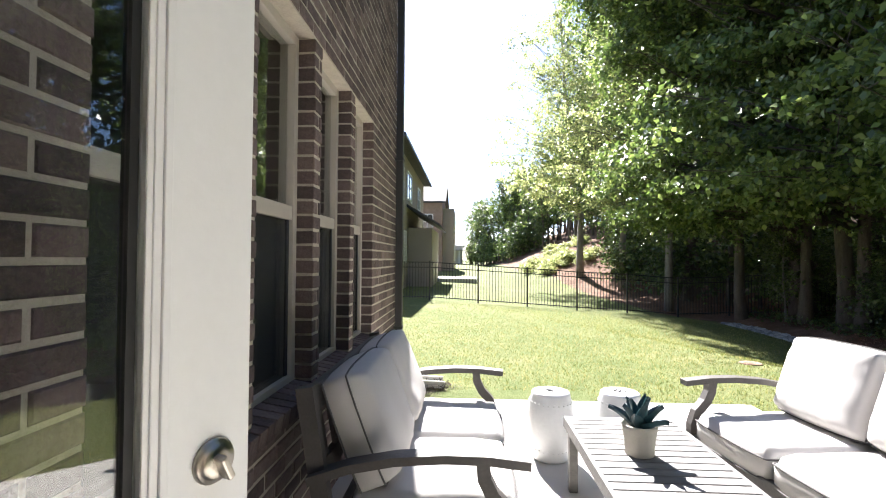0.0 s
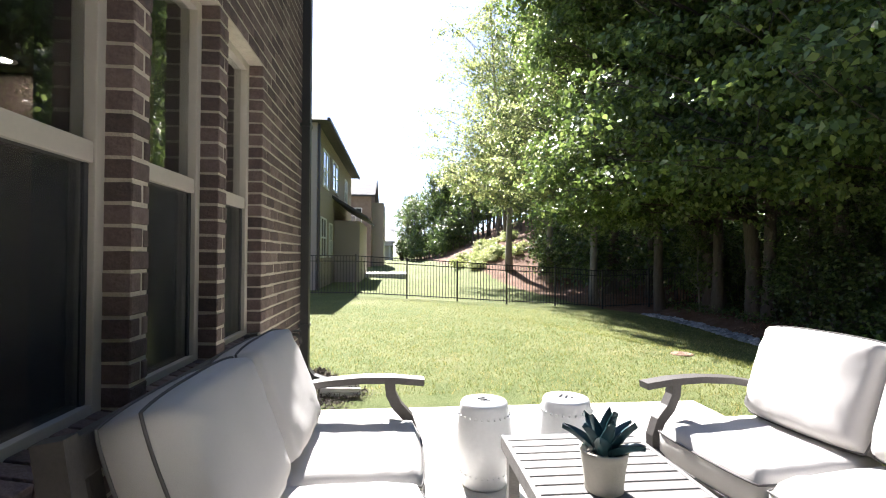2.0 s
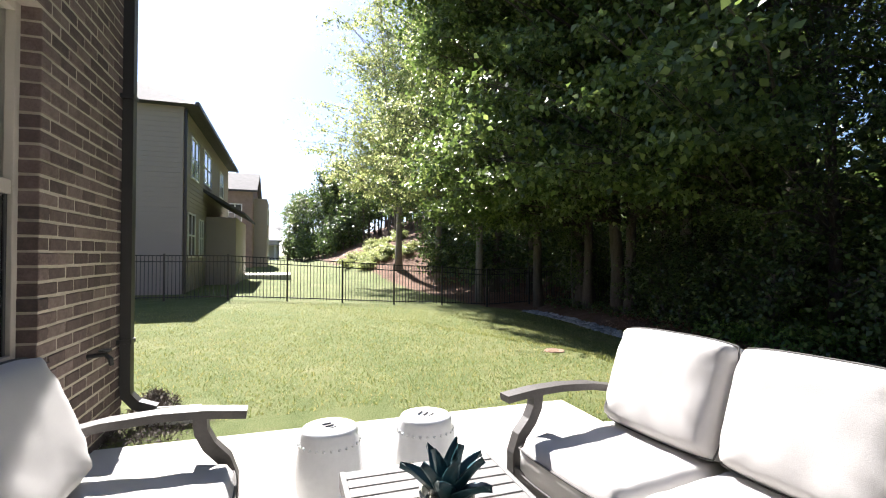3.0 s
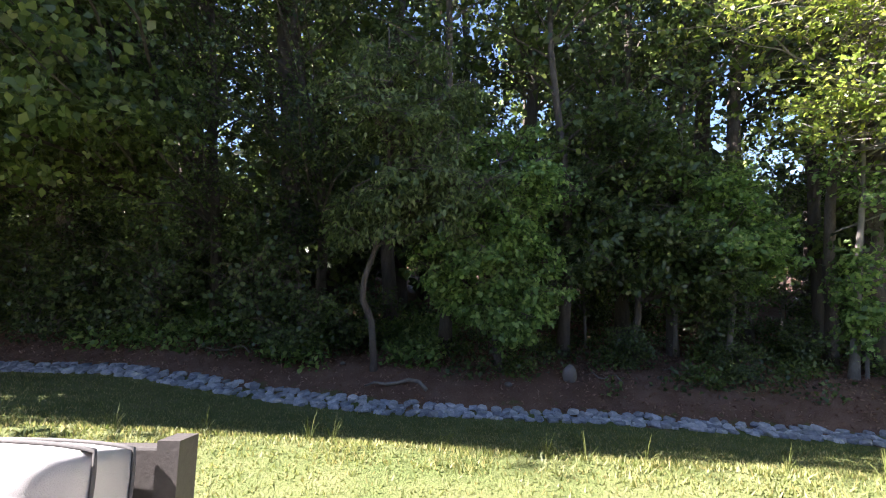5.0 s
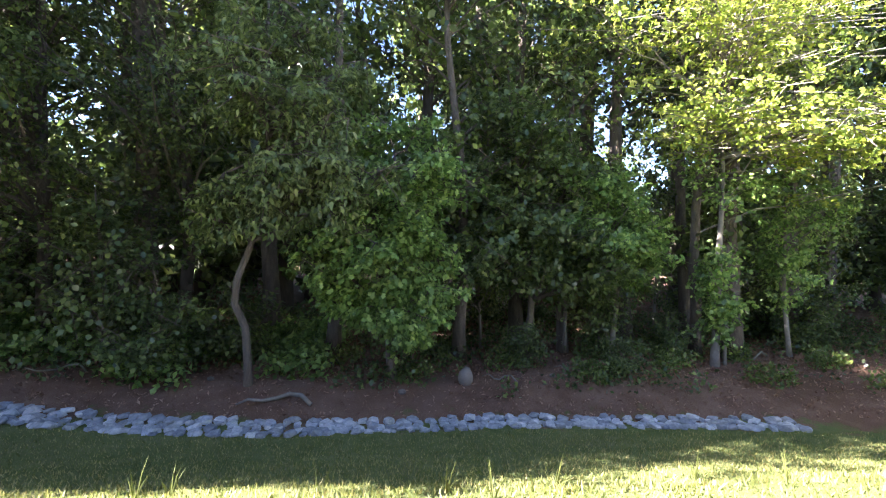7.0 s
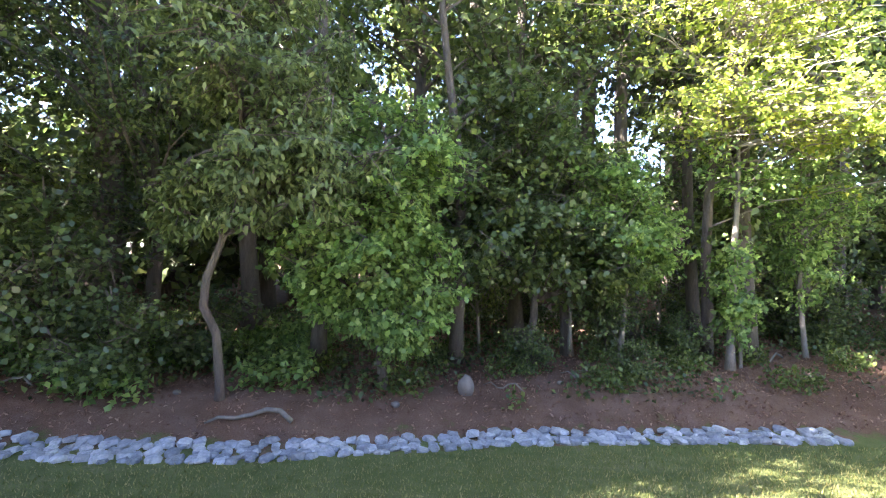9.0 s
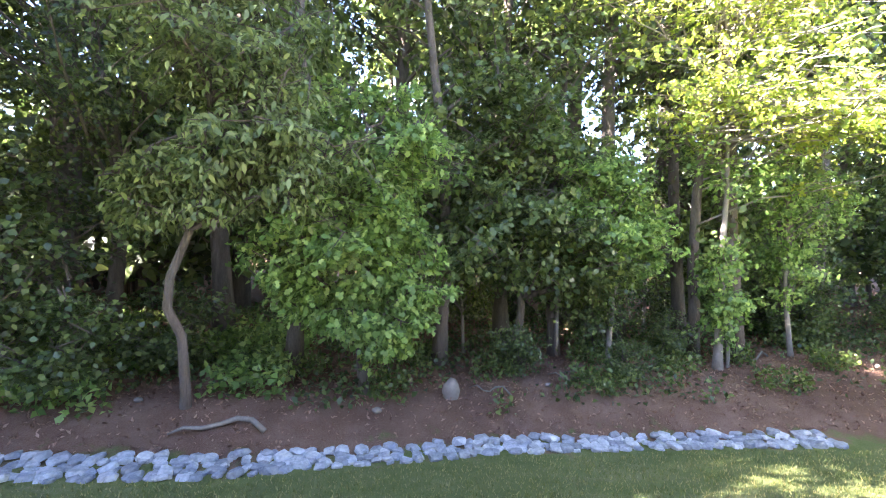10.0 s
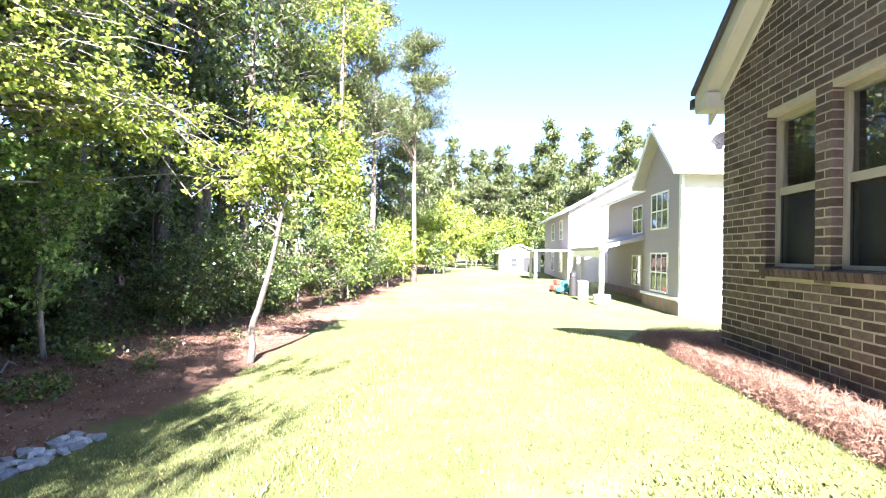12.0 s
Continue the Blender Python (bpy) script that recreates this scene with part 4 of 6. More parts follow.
def house_far_end():
    """The two-storey house beyond the fence."""
    h = thing("house", "two-storey grey sided house with a dark roof", "house")
    x1, y0, y1, e = -3.2, 20.0, 33.5, 6.6
    part("wall", boxed(-14, y0, -0.5, x1, y1, e), TAUPE, h)
    siding(h, "x", x1, y0, y1, 0.6, e, 1, TAUPE)
    siding(h, "y", y0, -14, x1, 0.6, e, -1, TAUPE)
    bm = bmesh.new()
    ov = 0.45
    b = [bm.verts.new(p) for p in ((-14.4, y0 - ov, e), (x1 + ov, y0 - ov, e), (x1 + ov, y1 + ov, e), (-14.4, y1 + ov, e))]
    r = [bm.verts.new(p) for p in ((-8.6, y0 + 5, e + 3.2), (-8.6, y1 - 5, e + 3.2))]
    bm.faces.new(b)
    for f in ((b[0], b[1], r[0]), (b[1], b[2], r[1], r[0]), (b[2], b[3], r[1]), (b[3], b[0], r[0], r[1])):
        bm.faces.new(f)
    rf = part("roof", bm, SHINGLE, h)
    g = bmesh.new()
    add_box(g, x1 + ov, y0 - ov, e - 0.05, x1 + ov + 0.12, y1 + ov, e + 0.09)
    part("gutter", g, DARKMETAL, rf)
    part("downspout", boxed(x1 + 0.02, y0 + 0.05, -0.3, x1 + 0.11, y0 + 0.15, e - 0.05), DARKMETAL, h)
    for u0, u1, z0, z1 in ((21.4, 22.9, 4.3, 5.8), (24.3, 26.3, 4.5, 5.9), (29.6, 30.8, 4.5, 5.8), (20.9, 22.2, 1.2, 2.8), (23.3, 24.1, 1.2, 2.7)):
        far_window(h, "x", x1, u0, u1, z0, z1)
    part("porch_wall", boxed(x1 + 0.022, 25.0, -0.4, x1 + 1.3, 30.5, 3.0), TAUPE, h)
    bm = bmesh.new()
    prism(bm, [(x1 + 0.02, 4.05), (x1 + 1.75, 3.05), (x1 + 1.75, 3.17), (x1 + 0.02, 4.2)], "y", 24.2, 31.4)
    part("porch_roof", bm, SHINGLE, h)
    h2 = thing("house", "tall brick house with a dark roof further along", "house")
    part("wall", boxed(-13, 45, -0.3, -2.5, 53, 6.9), BRICKFAR, h2)
    rr, gb = gable_roof(h2, "x", -13, -2.5, 45, 53, 6.9, 1.9, SHINGLE)
    for g_ in gb:
        part("gable", g_, BRICKFAR, h2)
    part("bay", boxed(-2.496, 47, -0.3, -1.4, 52, 6.4), TAUPE, h2)
    for u in (48.2, 50.6):
        far_window(h2, "x", -1.4, u, u + 1.2, 4.2, 5.6)
        far_window(h2, "x", -1.4, u, u + 1.2, 1.2, 2.8)
    far_window(h2, "y", 45, -4.4, -3.4, 4.2, 5.6, out=-1)
    h3 = thing("house", "low distant house with a pale roof and white porch", "house")
    part("wall", boxed(-12, 85, -0.3, -1.0, 96, 3.8), CREAM, h3)
    rr, gb = gable_roof(h3, "x", -12, -1.0, 85, 96, 3.8, 2.4, SHINGLE_PALE)
    for g_ in gb:
        part("gable", g_, CREAM, h3)
    for x in (-5.5, -3.2, -1.6):
        part("porch_post", boxed(x, 82.5, 0, x + 0.25, 82.75, 2.8), WHITE, h3)
    part("porch_roof", boxed(-6.5, 82, 2.8, -0.8, 84.99, 3.0), SHINGLE_PALE, h3)
    for x in (-9.0, -4.6):
        far_window(h3, "y", 85, x, x + 1.3, 1.0, 2.5, out=-1)
    p = tagged(part("patio_slab", boxed(-3.1, 29.5, -0.3, 0.6, 33.0, 0.12, 0.02), CONCRETE), "pale concrete slab on the neighbouring lawn", "patio", kind="structure")


def house_near_end():
    """The row of pale two-storey houses down the slope."""
    base = -1.3
    h = thing("house", "pale grey two-storey house with a gabled bay", "house")
    x1, y1, y0 = -4.1, -17.0, -20.8
    e = 4.55
    part("bay_wall", boxed(-12, y0, base - 0.3, x1, y1, e), STUCCO, h)
    # sunward face in cream, shaded face in grey: light put into siding colour
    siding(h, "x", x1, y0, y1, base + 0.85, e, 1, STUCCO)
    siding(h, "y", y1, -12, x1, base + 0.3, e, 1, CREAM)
    part("brick_skirt", boxed(x1 + 0.001, y0, base - 0.2, x1 + 0.12, y1 + 0.12, base + 0.75), BRICKFAR, h)
    part("skirt_cap", boxed(x1 + 0.001, y0 - 0.02, base + 0.752, x1 + 0.17, y1 + 0.16, base + 0.86), WHITE, h)
    part("corner_board", boxed(x1 + 0.021, y1 - 0.12, base + 0.87, x1 + 0.05, y1 + 0.05, e), WHITE, h)
    rr, gb = gable_roof(h, "x", -12, x1, y0, y1, e, 1.75, SHINGLE_PALE, 0.45)
    for g_ in gb:
        part("gable", g_, STUCCO, h)
    bm = bmesh.new()
    mid = (y0 + y1) / 2
    for s, ye in ((-1, y0), (1, y1)):
        prism(bm, [(ye + s * 0.45, e - 0.42), (mid, e + 1.73), (mid, e + 1.93), (ye + s * 0.45, e - 0.24)], "x", x1 + 0.46, x1 + 0.50)
    part("rake_board", bm, WHITE, h)
    far_window(h, "x", x1, -19.9, -18.2, 2.3, 3.7, 3)
    far_window(h, "x", x1, -19.9, -18.2, -0.3, 1.2, 3)
    far_window(h, "y", y1, -6.8, -5.6, -0.2, 1.2)
    far_window(h, "y", y1, -9.2, -8.2, -0.2, 1.2)
    part("downspout", boxed(x1 - 0.02, y1 + 0.055, base, x1 + 0.07, y1 + 0.14, e - 0.3), WHITE, h)
    # recessed body and porch
    part("body_wall", boxed(-13, -29, base - 0.3, -4.7, y0 - 0.002, 4.3), STUCCO, h)
    siding(h, "x", -4.7, -29, y0 - 0.01, base + 0.8, 4.2, 1, STUCCO)
    rr, gb = gable_roof(h, "y", -29, y0 - 0.5, -13, -4.7, 4.3, 1.9, SHINGLE_PALE, 0.4, "body_roof")
    for g_ in gb:
        part("body_gable", g_, STUCCO, h)
    far_window(h, "x", -4.7, -24.2, -22.9, 2.3, 3.6)
    far_window(h, "x", -4.7, -24.2, -23.0, -0.3, 1.1)
    part("body_skirt", boxed(-4.699, -29, base - 0.2, -4.55, y0 - 0.01, base + 0.7), BRICKFAR, h)
    bm = bmesh.new()
    prism(bm, [(-4.69, 2.0), (-2.1, 1.35), (-2.1, 1.5), (-4.69, 2.2)], "y", -27.6, y0 - 0.1)
    part("porch_roof", bm, SHINGLE_PALE, h)
    part("porch_beam", boxed(-2.4, -27.4, 1.02, -2.2, -21.1, 1.36), WHITE, h)
    for y in (-27.3, -25.3, -21.3):
        part("porch_post", boxed(-2.4, y, base, -2.2, y + 0.2, 1.02), CREAM, h)
    # dish on the roof
    d = thing("satellite_dish", "grey satellite dish on the pale roof", "satellite dish", pose(-5.9, -17.75, 5.1, 0, 0, 30))
    part("mast", tubed([(0, 0, -0.1), (0, 0, 0.25), (0.1, 0, 0.45)], 0.03, 8), DARKMETAL, d)
    bm = lathe([(0.02, 0.0), (0.2, 0.03), (0.36, 0.11), (0.37, 0.12), (0.2, 0.05), (0.02, 0.02)], 24)
    bmesh.ops.transform(bm, matrix=pose(0.1, 0, 0.45, 0, 65, 0), verts=bm.verts)
    part("reflector", bm, DARKMETAL, d)
    part("feed_arm", tubed([(0.12, 0, 0.35), (0.55, 0, 0.5)], 0.018, 6), DARKMETAL, d)
    # next house along
    n = thing("house", "white sided two-storey house with a long pale roof", "house")
    part("wall", boxed(-14, -46, base - 0.3, -3.2, -34, 4.4), CREAM, n)
    # white cladding all round; grey on the +x side paints its shade
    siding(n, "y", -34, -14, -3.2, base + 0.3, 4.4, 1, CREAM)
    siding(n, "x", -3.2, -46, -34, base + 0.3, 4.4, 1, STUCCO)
    rr, gb = gable_roof(n, "y", -46, -34, -14, -3.2, 4.4, 3.1, SHINGLE_PALE, 0.5)
    for g_ in gb:
        part("gable", g_, CREAM, n)
    far_window(n, "y", -34, -6.6, -6.0, 2.3, 2.9, 1)
    far_window(n, "y", -34, -6.6, -6.0, 1.2, 1.8, 1)
    for y in (-37.5, -41.5):
        far_window(n, "x", -3.2, y, y + 1.2, 2.4, 3.8)
        far_window(n, "x", -3.2, y, y + 1.2, -0.2, 1.3)
    part("porch_roof", boxed(-3.18, -38.0, 1.35, -0.6, -34.2, 1.5), SHINGLE_PALE, n)
    for y in (-37.8, -34.5):
        part("porch_post", boxed(-1.0, y, base, -0.8, y + 0.2, 1.34), CREAM, n)
    s = thing("shed", "small white shed with a pale roof at the lawn's end", "shed")
    part("wall", boxed(-3.0, -52, base, 1.2, -47.5, 1.2), CREAM, s)
    rr, gb = gable_roof(s, "y", -52, -47.5, -3.0, 1.2, 1.2, 0.8, SHINGLE_PALE, 0.25)
    for g_ in gb:
        part("gable", g_, CREAM, s)
    part("door", boxed(-2.2, -47.49, base, -1.3, -47.44, 0.8), DARKMETAL, s)
    far_window(s, "y", -47.5, -0.6, 0.0, -0.2, 0.7, 1)
    # things under the porch
    for x, y, w, hh, m_, lab in ((-1.6, -21.8, 0.5, 0.95, GREYPLASTIC, "pale grey plastic storage bin beside the porch"), (-2.1, -20.3, 0.75, 0.45, GREYPLASTIC, "low round grey planter tub by the house"),
                                 (-1.5, -23.6, 0.4, 1.25, DARKMETAL, "dark covered barbecue grill on the porch edge")):
        g = gz(x, y)
        b = thing("outdoor_bin" if m_ is GREYPLASTIC else "grill", lab, "bin" if m_ is GREYPLASTIC else "grill", pose(x, y, g))
        part("body", lathe([(w * 0.42, 0), (w * 0.5, 0.05), (w * 0.5, hh * 0.85), (w * 0.46, hh * 0.9)], 16), m_, b)
        part("lid", lathe([(w * 0.52, hh * 0.9), (w * 0.5, hh * 0.96), (w * 0.2, hh)], 16), m_, b)
    for x, y, m_, lab in ((-1.0, -25.6, REDPLASTIC, "red plastic toy car on the lawn"), (-1.2, -24.6, TEALPLASTIC, "teal plastic toy on the lawn")):
        t = thing("toy_car", lab, "toy", pose(x, y, gz(x, y), 0, 0, 30))
        part("body", boxed(-0.35, -0.2, 0.1, 0.35, 0.2, 0.4, 0.08), m_, t)
        part("cab", boxed(-0.2, -0.18, 0.405, 0.12, 0.18, 0.7, 0.06), m_, t)
        for sx in (-0.22, 0.22):
            for sy in (-0.22, 0.22):
                w_ = lathe([(0.1, -0.03), (0.11, 0), (0.1, 0.03)], 14)
                bmesh.ops.transform(w_, matrix=pose(sx, sy, 0.11, 90, 0, 0), verts=w_.verts)
                part("wheel", w_, RUBBER, t)


house_far_end()
house_near_end()


# ---- plants ----
LOBED = ((0.0, 0.0), (0.16, 0.5), (0.40, 0.24), (0.55, 0.62), (1.0, 0.0), (0.55, -0.62), (0.40, -0.24), (0.16, -0.5))
OVAL = ((0.0, 0.0), (0.25, 0.85), (0.6, 0.9), (1.0, 0.0), (0.6, -0.9), (0.25, -0.85))
PLAIN = ((0.0, 0.0), (0.45, 1.0), (1.0, 0.0), (0.45, -1.0))


def leaf_cloud(name, P, size, material, rng, droop=0.3, width=0.34, spread=0.35, face=0.0, lobed=False):
    """Many small folded leaves, each an island of its own, as one mesh. face: how far they turn out and up to the light."""
    n = len(P)
    ax = rng.normal(size=(n, 3))
    ax[:, 2] -= droop * 2
    up = rng.normal(size=(n, 3)) * 0.7 + np.array([0, 0, 1.0])
    if face:
        out = P - P.mean(axis=0)
        out[:, 2] *= 0.3
        out /= np.linalg.norm(out, axis=1)[:, None] + 1e-6
        up = out * 0.6 * face + np.array([0, 0, 0.8]) + rng.normal(size=(n, 3)) * 0.5
        ax = rng.normal(size=(n, 3)) * 0.8 + out * 0.5
        ax[:, 2] -= droop * 0.6
    ax /= np.linalg.norm(ax, axis=1)[:, None]
    side = np.cross(ax, up)
    side /= np.linalg.norm(side, axis=1)[:, None] + 1e-9
    nrm = np.cross(side, ax)
    s = (size * (1 - spread + 2 * spread * rng.random(n)))[:, None]
    shape = OVAL if lobed == "oval" else LOBED if lobed else PLAIN
    w = width * (1.25 if lobed is True else 1.0)
    k = len(shape)
    V = np.empty((n, k, 3))
    for i, (f, g) in enumerate(shape):
        V[:, i] = P + ax * s * f + side * s * (w * g) + nrm * s * (0.16 * abs(g) - 0.10 * f * f)
    me = bpy.data.meshes.new(name)
    me.vertices.add(k * n)
    me.vertices.foreach_set("co", V.ravel())
    me.loops.add(k * n)
    me.loops.foreach_set("vertex_index", np.arange(k * n, dtype=np.int32))
    me.polygons.add(n)
    me.polygons.foreach_set("loop_start", np.arange(0, k * n, k, dtype=np.int32))
    me.update(calc_edges=True)
    me.materials.append(material)
    return me


def make_tree(name, label, category, at, trunk, r0, crowns, leaf, size, bark, seed, limbs=30, subs=6, per=30, scatter=0.28, droop=0.3, width=0.34, shell=0.55, twig=0.012, climb=0.45, low=0.2, limb=None, fine=False, face=1.0, lobed=False, twigs=3, flat=0.45):
    """A tree at its base point. trunk: points up the stem; crowns: ellipsoids (x, y, z, rx, ry, rz, share) that hold the foliage."""
    rng = np.random.default_rng(seed)
    t = thing(name, label, category, Matrix.Translation(at))
    T = np.array(trunk, float)
    hz = T[:, 2]
    n = max(8, len(T) * 3)
    hs = np.linspace(hz[0], hz[-1], n)
    pts = [(float(np.interp(h, hz, T[:, 0])) + rng.normal() * r0 * 0.12, float(np.interp(h, hz, T[:, 1])) + rng.normal() * r0 * 0.12, float(h)) for h in hs]
    rad = [r0 * (1.35 if i == 0 else 1) * (1 - 0.86 * i / (n - 1)) + 0.006 for i in range(n)]
    part("trunk", tubed(pts, rad, 9), bark, t, smooth=True)
    P, bm = [], bmesh.new()
    tot = sum(c[6] for c in crowns)
    for cx, cy, cz, rx, ry, rz, share in crowns:
        for _ in range(max(2, round(limbs * share / tot))):
            d = rng.normal(size=3)
            d /= np.linalg.norm(d)
            q = np.array([cx, cy, cz]) + d * np.array([rx, ry, rz]) * (shell + (1 - shell) * rng.random())
            h = np.clip(q[2] - climb * np.hypot(q[0] - np.interp(q[2], hz, T[:, 0]), q[1] - np.interp(q[2], hz, T[:, 1])) - 0.3, hz[-1] * low * (0.75 + 0.8 * rng.random() if fine else 1.0), hz[-1] * 0.97)
            a = np.array([np.interp(h, hz, T[:, 0]), np.interp(h, hz, T[:, 1]), h])
            rr = max(twig * 1.6, r0 * (0.12 + 0.3 * rng.random()) * (1 - h / hz[-1]) + twig)
            rr = min(rr, 0.02) if fine else rr
            m = (a + q) / 2 + np.array([0, 0, 0.12 * np.linalg.norm(q - a)]) + rng.normal(size=3) * 0.06 * np.linalg.norm(q - a)
            fs = (0, 0.2, 0.4, 0.6, 0.8, 1) if fine else (0, 0.35, 0.7, 1)
            crook = 0.05 * np.linalg.norm(q - a) if fine else 0.0
            c = [((1 - f) ** 2 * a + 2 * f * (1 - f) * m + f * f * q) + (rng.normal(size=3) * crook if 0 < f < 1 else 0) for f in fs]
            add_tube(bm, [tuple(p) for p in c], [rr * (1 - 0.85 * f) + twig * 0.3 * f for f in fs], 5 if fine else 3, False)
            for _s in range(subs):
                f = 0.35 + 0.65 * rng.random()
                b = (1 - f) ** 2 * a + 2 * f * (1 - f) * m + f * f * q
                e = b + rng.normal(size=3) * np.array([rx, ry, rz * 0.7]) * 0.28 + np.array([0, 0, -droop * 0.25])
                if fine or _s % twigs == 0:
                    add_tube(bm, [tuple(b), tuple(e)], [twig, twig * 0.3], 3, False)
                k = rng.random((per, 1))
                P.append(b + (e - b) * (0.3 + 0.75 * k) + rng.normal(size=(per, 3)) * scatter * np.array([1, 1, flat]))
    tagged(part("branching", bm, bark if limb is None else limb, t), kind="stuff")
    ob = new("crown", leaf_cloud("crown", np.concatenate(P), size, leaf, rng, droop, width, 0.35, face, lobed))
    ob.parent = t
    tagged(ob, kind="stuff")
    return t


def tall_broadleaf(seed, leaf, label, H, R, lo, size, limbs, per, bias=0.0, bark=None, twigs=3):
    rng = random.Random(seed)
    tr = [(0, 0, -0.3), (rng.uniform(-.2, .2), rng.uniform(-.2, .2), H * 0.3), (rng.uniform(-.5, .5) - bias * 0.2, rng.uniform(-.5, .5), H * 0.65), (rng.uniform(-.7, .7) - bias * 0.3, rng.uniform(-.7, .7), H)]
    cr = [(-bias, 0, H * 0.62, R, R, H * 0.30, 3), (-bias * 0.9, 0, H * 0.84, R * 0.7, R * 0.7, H * 0.17, 1.6), (-bias * 1.2, 0, lo + H * 0.14, R * 0.85, R * 0.9, H * 0.14, 1.6)]
    return make_tree("tree", label, "tree", (0, 0, 0), tr, 0.011 * H + 0.02, cr, leaf, size, bark or BARK, seed, limbs, 6, per, 0.17, 0.3, twigs=twigs)


def place(kind, x, y, rz, s, label=""):
    x += 0.3 if x > 6 and y < 18 else 0.0
    m = pose(x, y, gz(x, y), 0, 0, rz)
    o = copy_thing(kind, m)
    o.scale = (s, s, s)
    if label:
        tagged(o, label)
    return o


def retire(kinds):
    """Take the pattern plants away once they have been copied."""
    for k in kinds:
        for o in (*k.children_recursive, k):
            bpy.data.objects.remove(o)


def build_woods():
    rng = random.Random(11)
    edge = [tall_broadleaf(21, LEAF_MID, "tall leafy tree overhanging the lawn's edge", 15.0, 3.4, 3.2, 0.115, 62, 44, 2.8),
            tall_broadleaf(22, LEAF_OAK, "tall dark oak overhanging the lawn's edge", 16.5, 3.8, 3.0, 0.115, 64, 44, 2.7),
            tall_broadleaf(23, LEAF_MID, "leaning leafy tree overhanging the shaded lawn", 13.5, 2.6, 2.6, 0.13, 84, 80, 4.0),
            tall_broadleaf(24, LEAF_LIGHT, "tall tree with leaves coloured pale green as if sunlit", 15.0, 3.5, 4.0, 0.125, 66, 44, 2.0, PALEBARK),
            # crown sits above the view; added only for its shadow on the lawn
            tall_broadleaf(25, LEAF_MID, "tall leaning tree with a high unseen crown, added to shade the lawn", 17.0, 3.0, 8.2, 0.15, 84, 64, 4.6)]
    inner = [tall_broadleaf(31, LEAF_OAK, "tall slender oak in the shaded woods", 15.0, 2.9, 4.5, 0.19, 44, 13),
             tall_broadleaf(32, LEAF_MID, "tall leafy sweetgum in the shaded woods", 13.0, 2.6, 3.6, 0.19, 42, 13),
             tall_broadleaf(33, LEAF_OAK, "tall dark-leaved tree in the shaded woods", 17.0, 3.1, 6.0, 0.19, 44, 13)]
    back = [tall_broadleaf(41, LEAF_OAK, "tree deep in the woods", 16.0, 3.4, 3.0, 0.40, 32, 8, twigs=9),
            tall_broadleaf(42, LEAF_MID, "tree deep in the woods with lighter leaves", 14.0, 3.2, 2.5, 0.40, 30, 8, twigs=9)]
    small = [make_tree("sapling", "young slender tree with fresh green leaves", "tree", (0, 0, 0), [(0, 0, -0.2), (0.1, 0.05, 1.5), (-0.1, 0.15, 4.2)], 0.035, [(0, 0, 2.9, 1.0, 1.0, 1.3, 2), (0, 0, 1.7, 0.8, 0.8, 0.7, 1)], LEAF_MID, 0.08, PALEBARK, 51, 26, 5, 24, 0.10, 0.5, lobed="oval"),
             make_tree("shrub", "low leafy shrub on the wooded bank", "shrub", (0, 0, 0), [(0, 0, -0.1), (0.05, 0, 0.6), (0, 0.1, 1.3)], 0.02, [(0, 0, 0.75, 0.75, 0.75, 0.6, 1)], SHRUB, 0.072, BARK, 52, 28, 5, 18, 0.09, 0.3, width=0.4, twigs=9),
             make_tree("shrub", "broad dark understorey bush", "shrub", (0, 0, 0), [(0, 0, -0.1), (0.1, 0, 1.2), (0, 0.1, 2.6)], 0.03, [(0, 0, 1.5, 1.2, 1.2, 1.2, 1)], SHRUB, 0.085, BARK, 53, 36, 5, 18, 0.12, 0.35, width=0.4, twigs=9),
             make_tree("shrub", "dense dark thicket deep in the woods", "shrub", (0, 0, 0), [(0, 0, -0.1), (0.1, 0, 1.2), (0, 0.1, 2.6)], 0.03, [(0, 0, 1.5, 1.2, 1.2, 1.2, 1)], SHRUB, 0.17, BARK, 54, 30, 5, 8, 0.22, 0.35, twigs=9),
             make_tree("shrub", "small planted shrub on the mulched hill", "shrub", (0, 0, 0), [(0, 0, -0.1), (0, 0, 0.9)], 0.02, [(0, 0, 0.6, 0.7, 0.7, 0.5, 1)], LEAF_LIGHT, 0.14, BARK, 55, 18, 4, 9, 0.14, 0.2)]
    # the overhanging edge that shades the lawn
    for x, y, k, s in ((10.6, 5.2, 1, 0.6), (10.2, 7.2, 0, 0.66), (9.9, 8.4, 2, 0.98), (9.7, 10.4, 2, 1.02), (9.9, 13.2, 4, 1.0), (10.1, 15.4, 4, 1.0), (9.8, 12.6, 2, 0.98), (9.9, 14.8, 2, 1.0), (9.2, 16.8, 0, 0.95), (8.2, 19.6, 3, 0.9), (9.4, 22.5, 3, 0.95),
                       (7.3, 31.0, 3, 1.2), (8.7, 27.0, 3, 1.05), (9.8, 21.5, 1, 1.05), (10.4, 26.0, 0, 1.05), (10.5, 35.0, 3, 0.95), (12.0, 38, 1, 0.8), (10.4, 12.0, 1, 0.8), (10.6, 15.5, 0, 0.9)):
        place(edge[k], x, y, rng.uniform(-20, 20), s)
    for x, y, k, s in ((11.6, -3.6, 0, 0.95), (12.7, -6.9, 2, 1.0), (13.2, -9.8, 0, 1.0), (12.5, -12.2, 2, 0.95), (12.7, 0.6, 2, 0.9), (11.4, -15.0, 0, 1.0)):
        place(inner[k], x, y, rng.uniform(0, 360), s)
    for x, y, s in ((9.9, 2.4, 0.74), (10.2, 0.2, 0.7), (10.7, -1.9, 0.62)):
        place(inner[1], x, y, rng.uniform(0, 360), s)
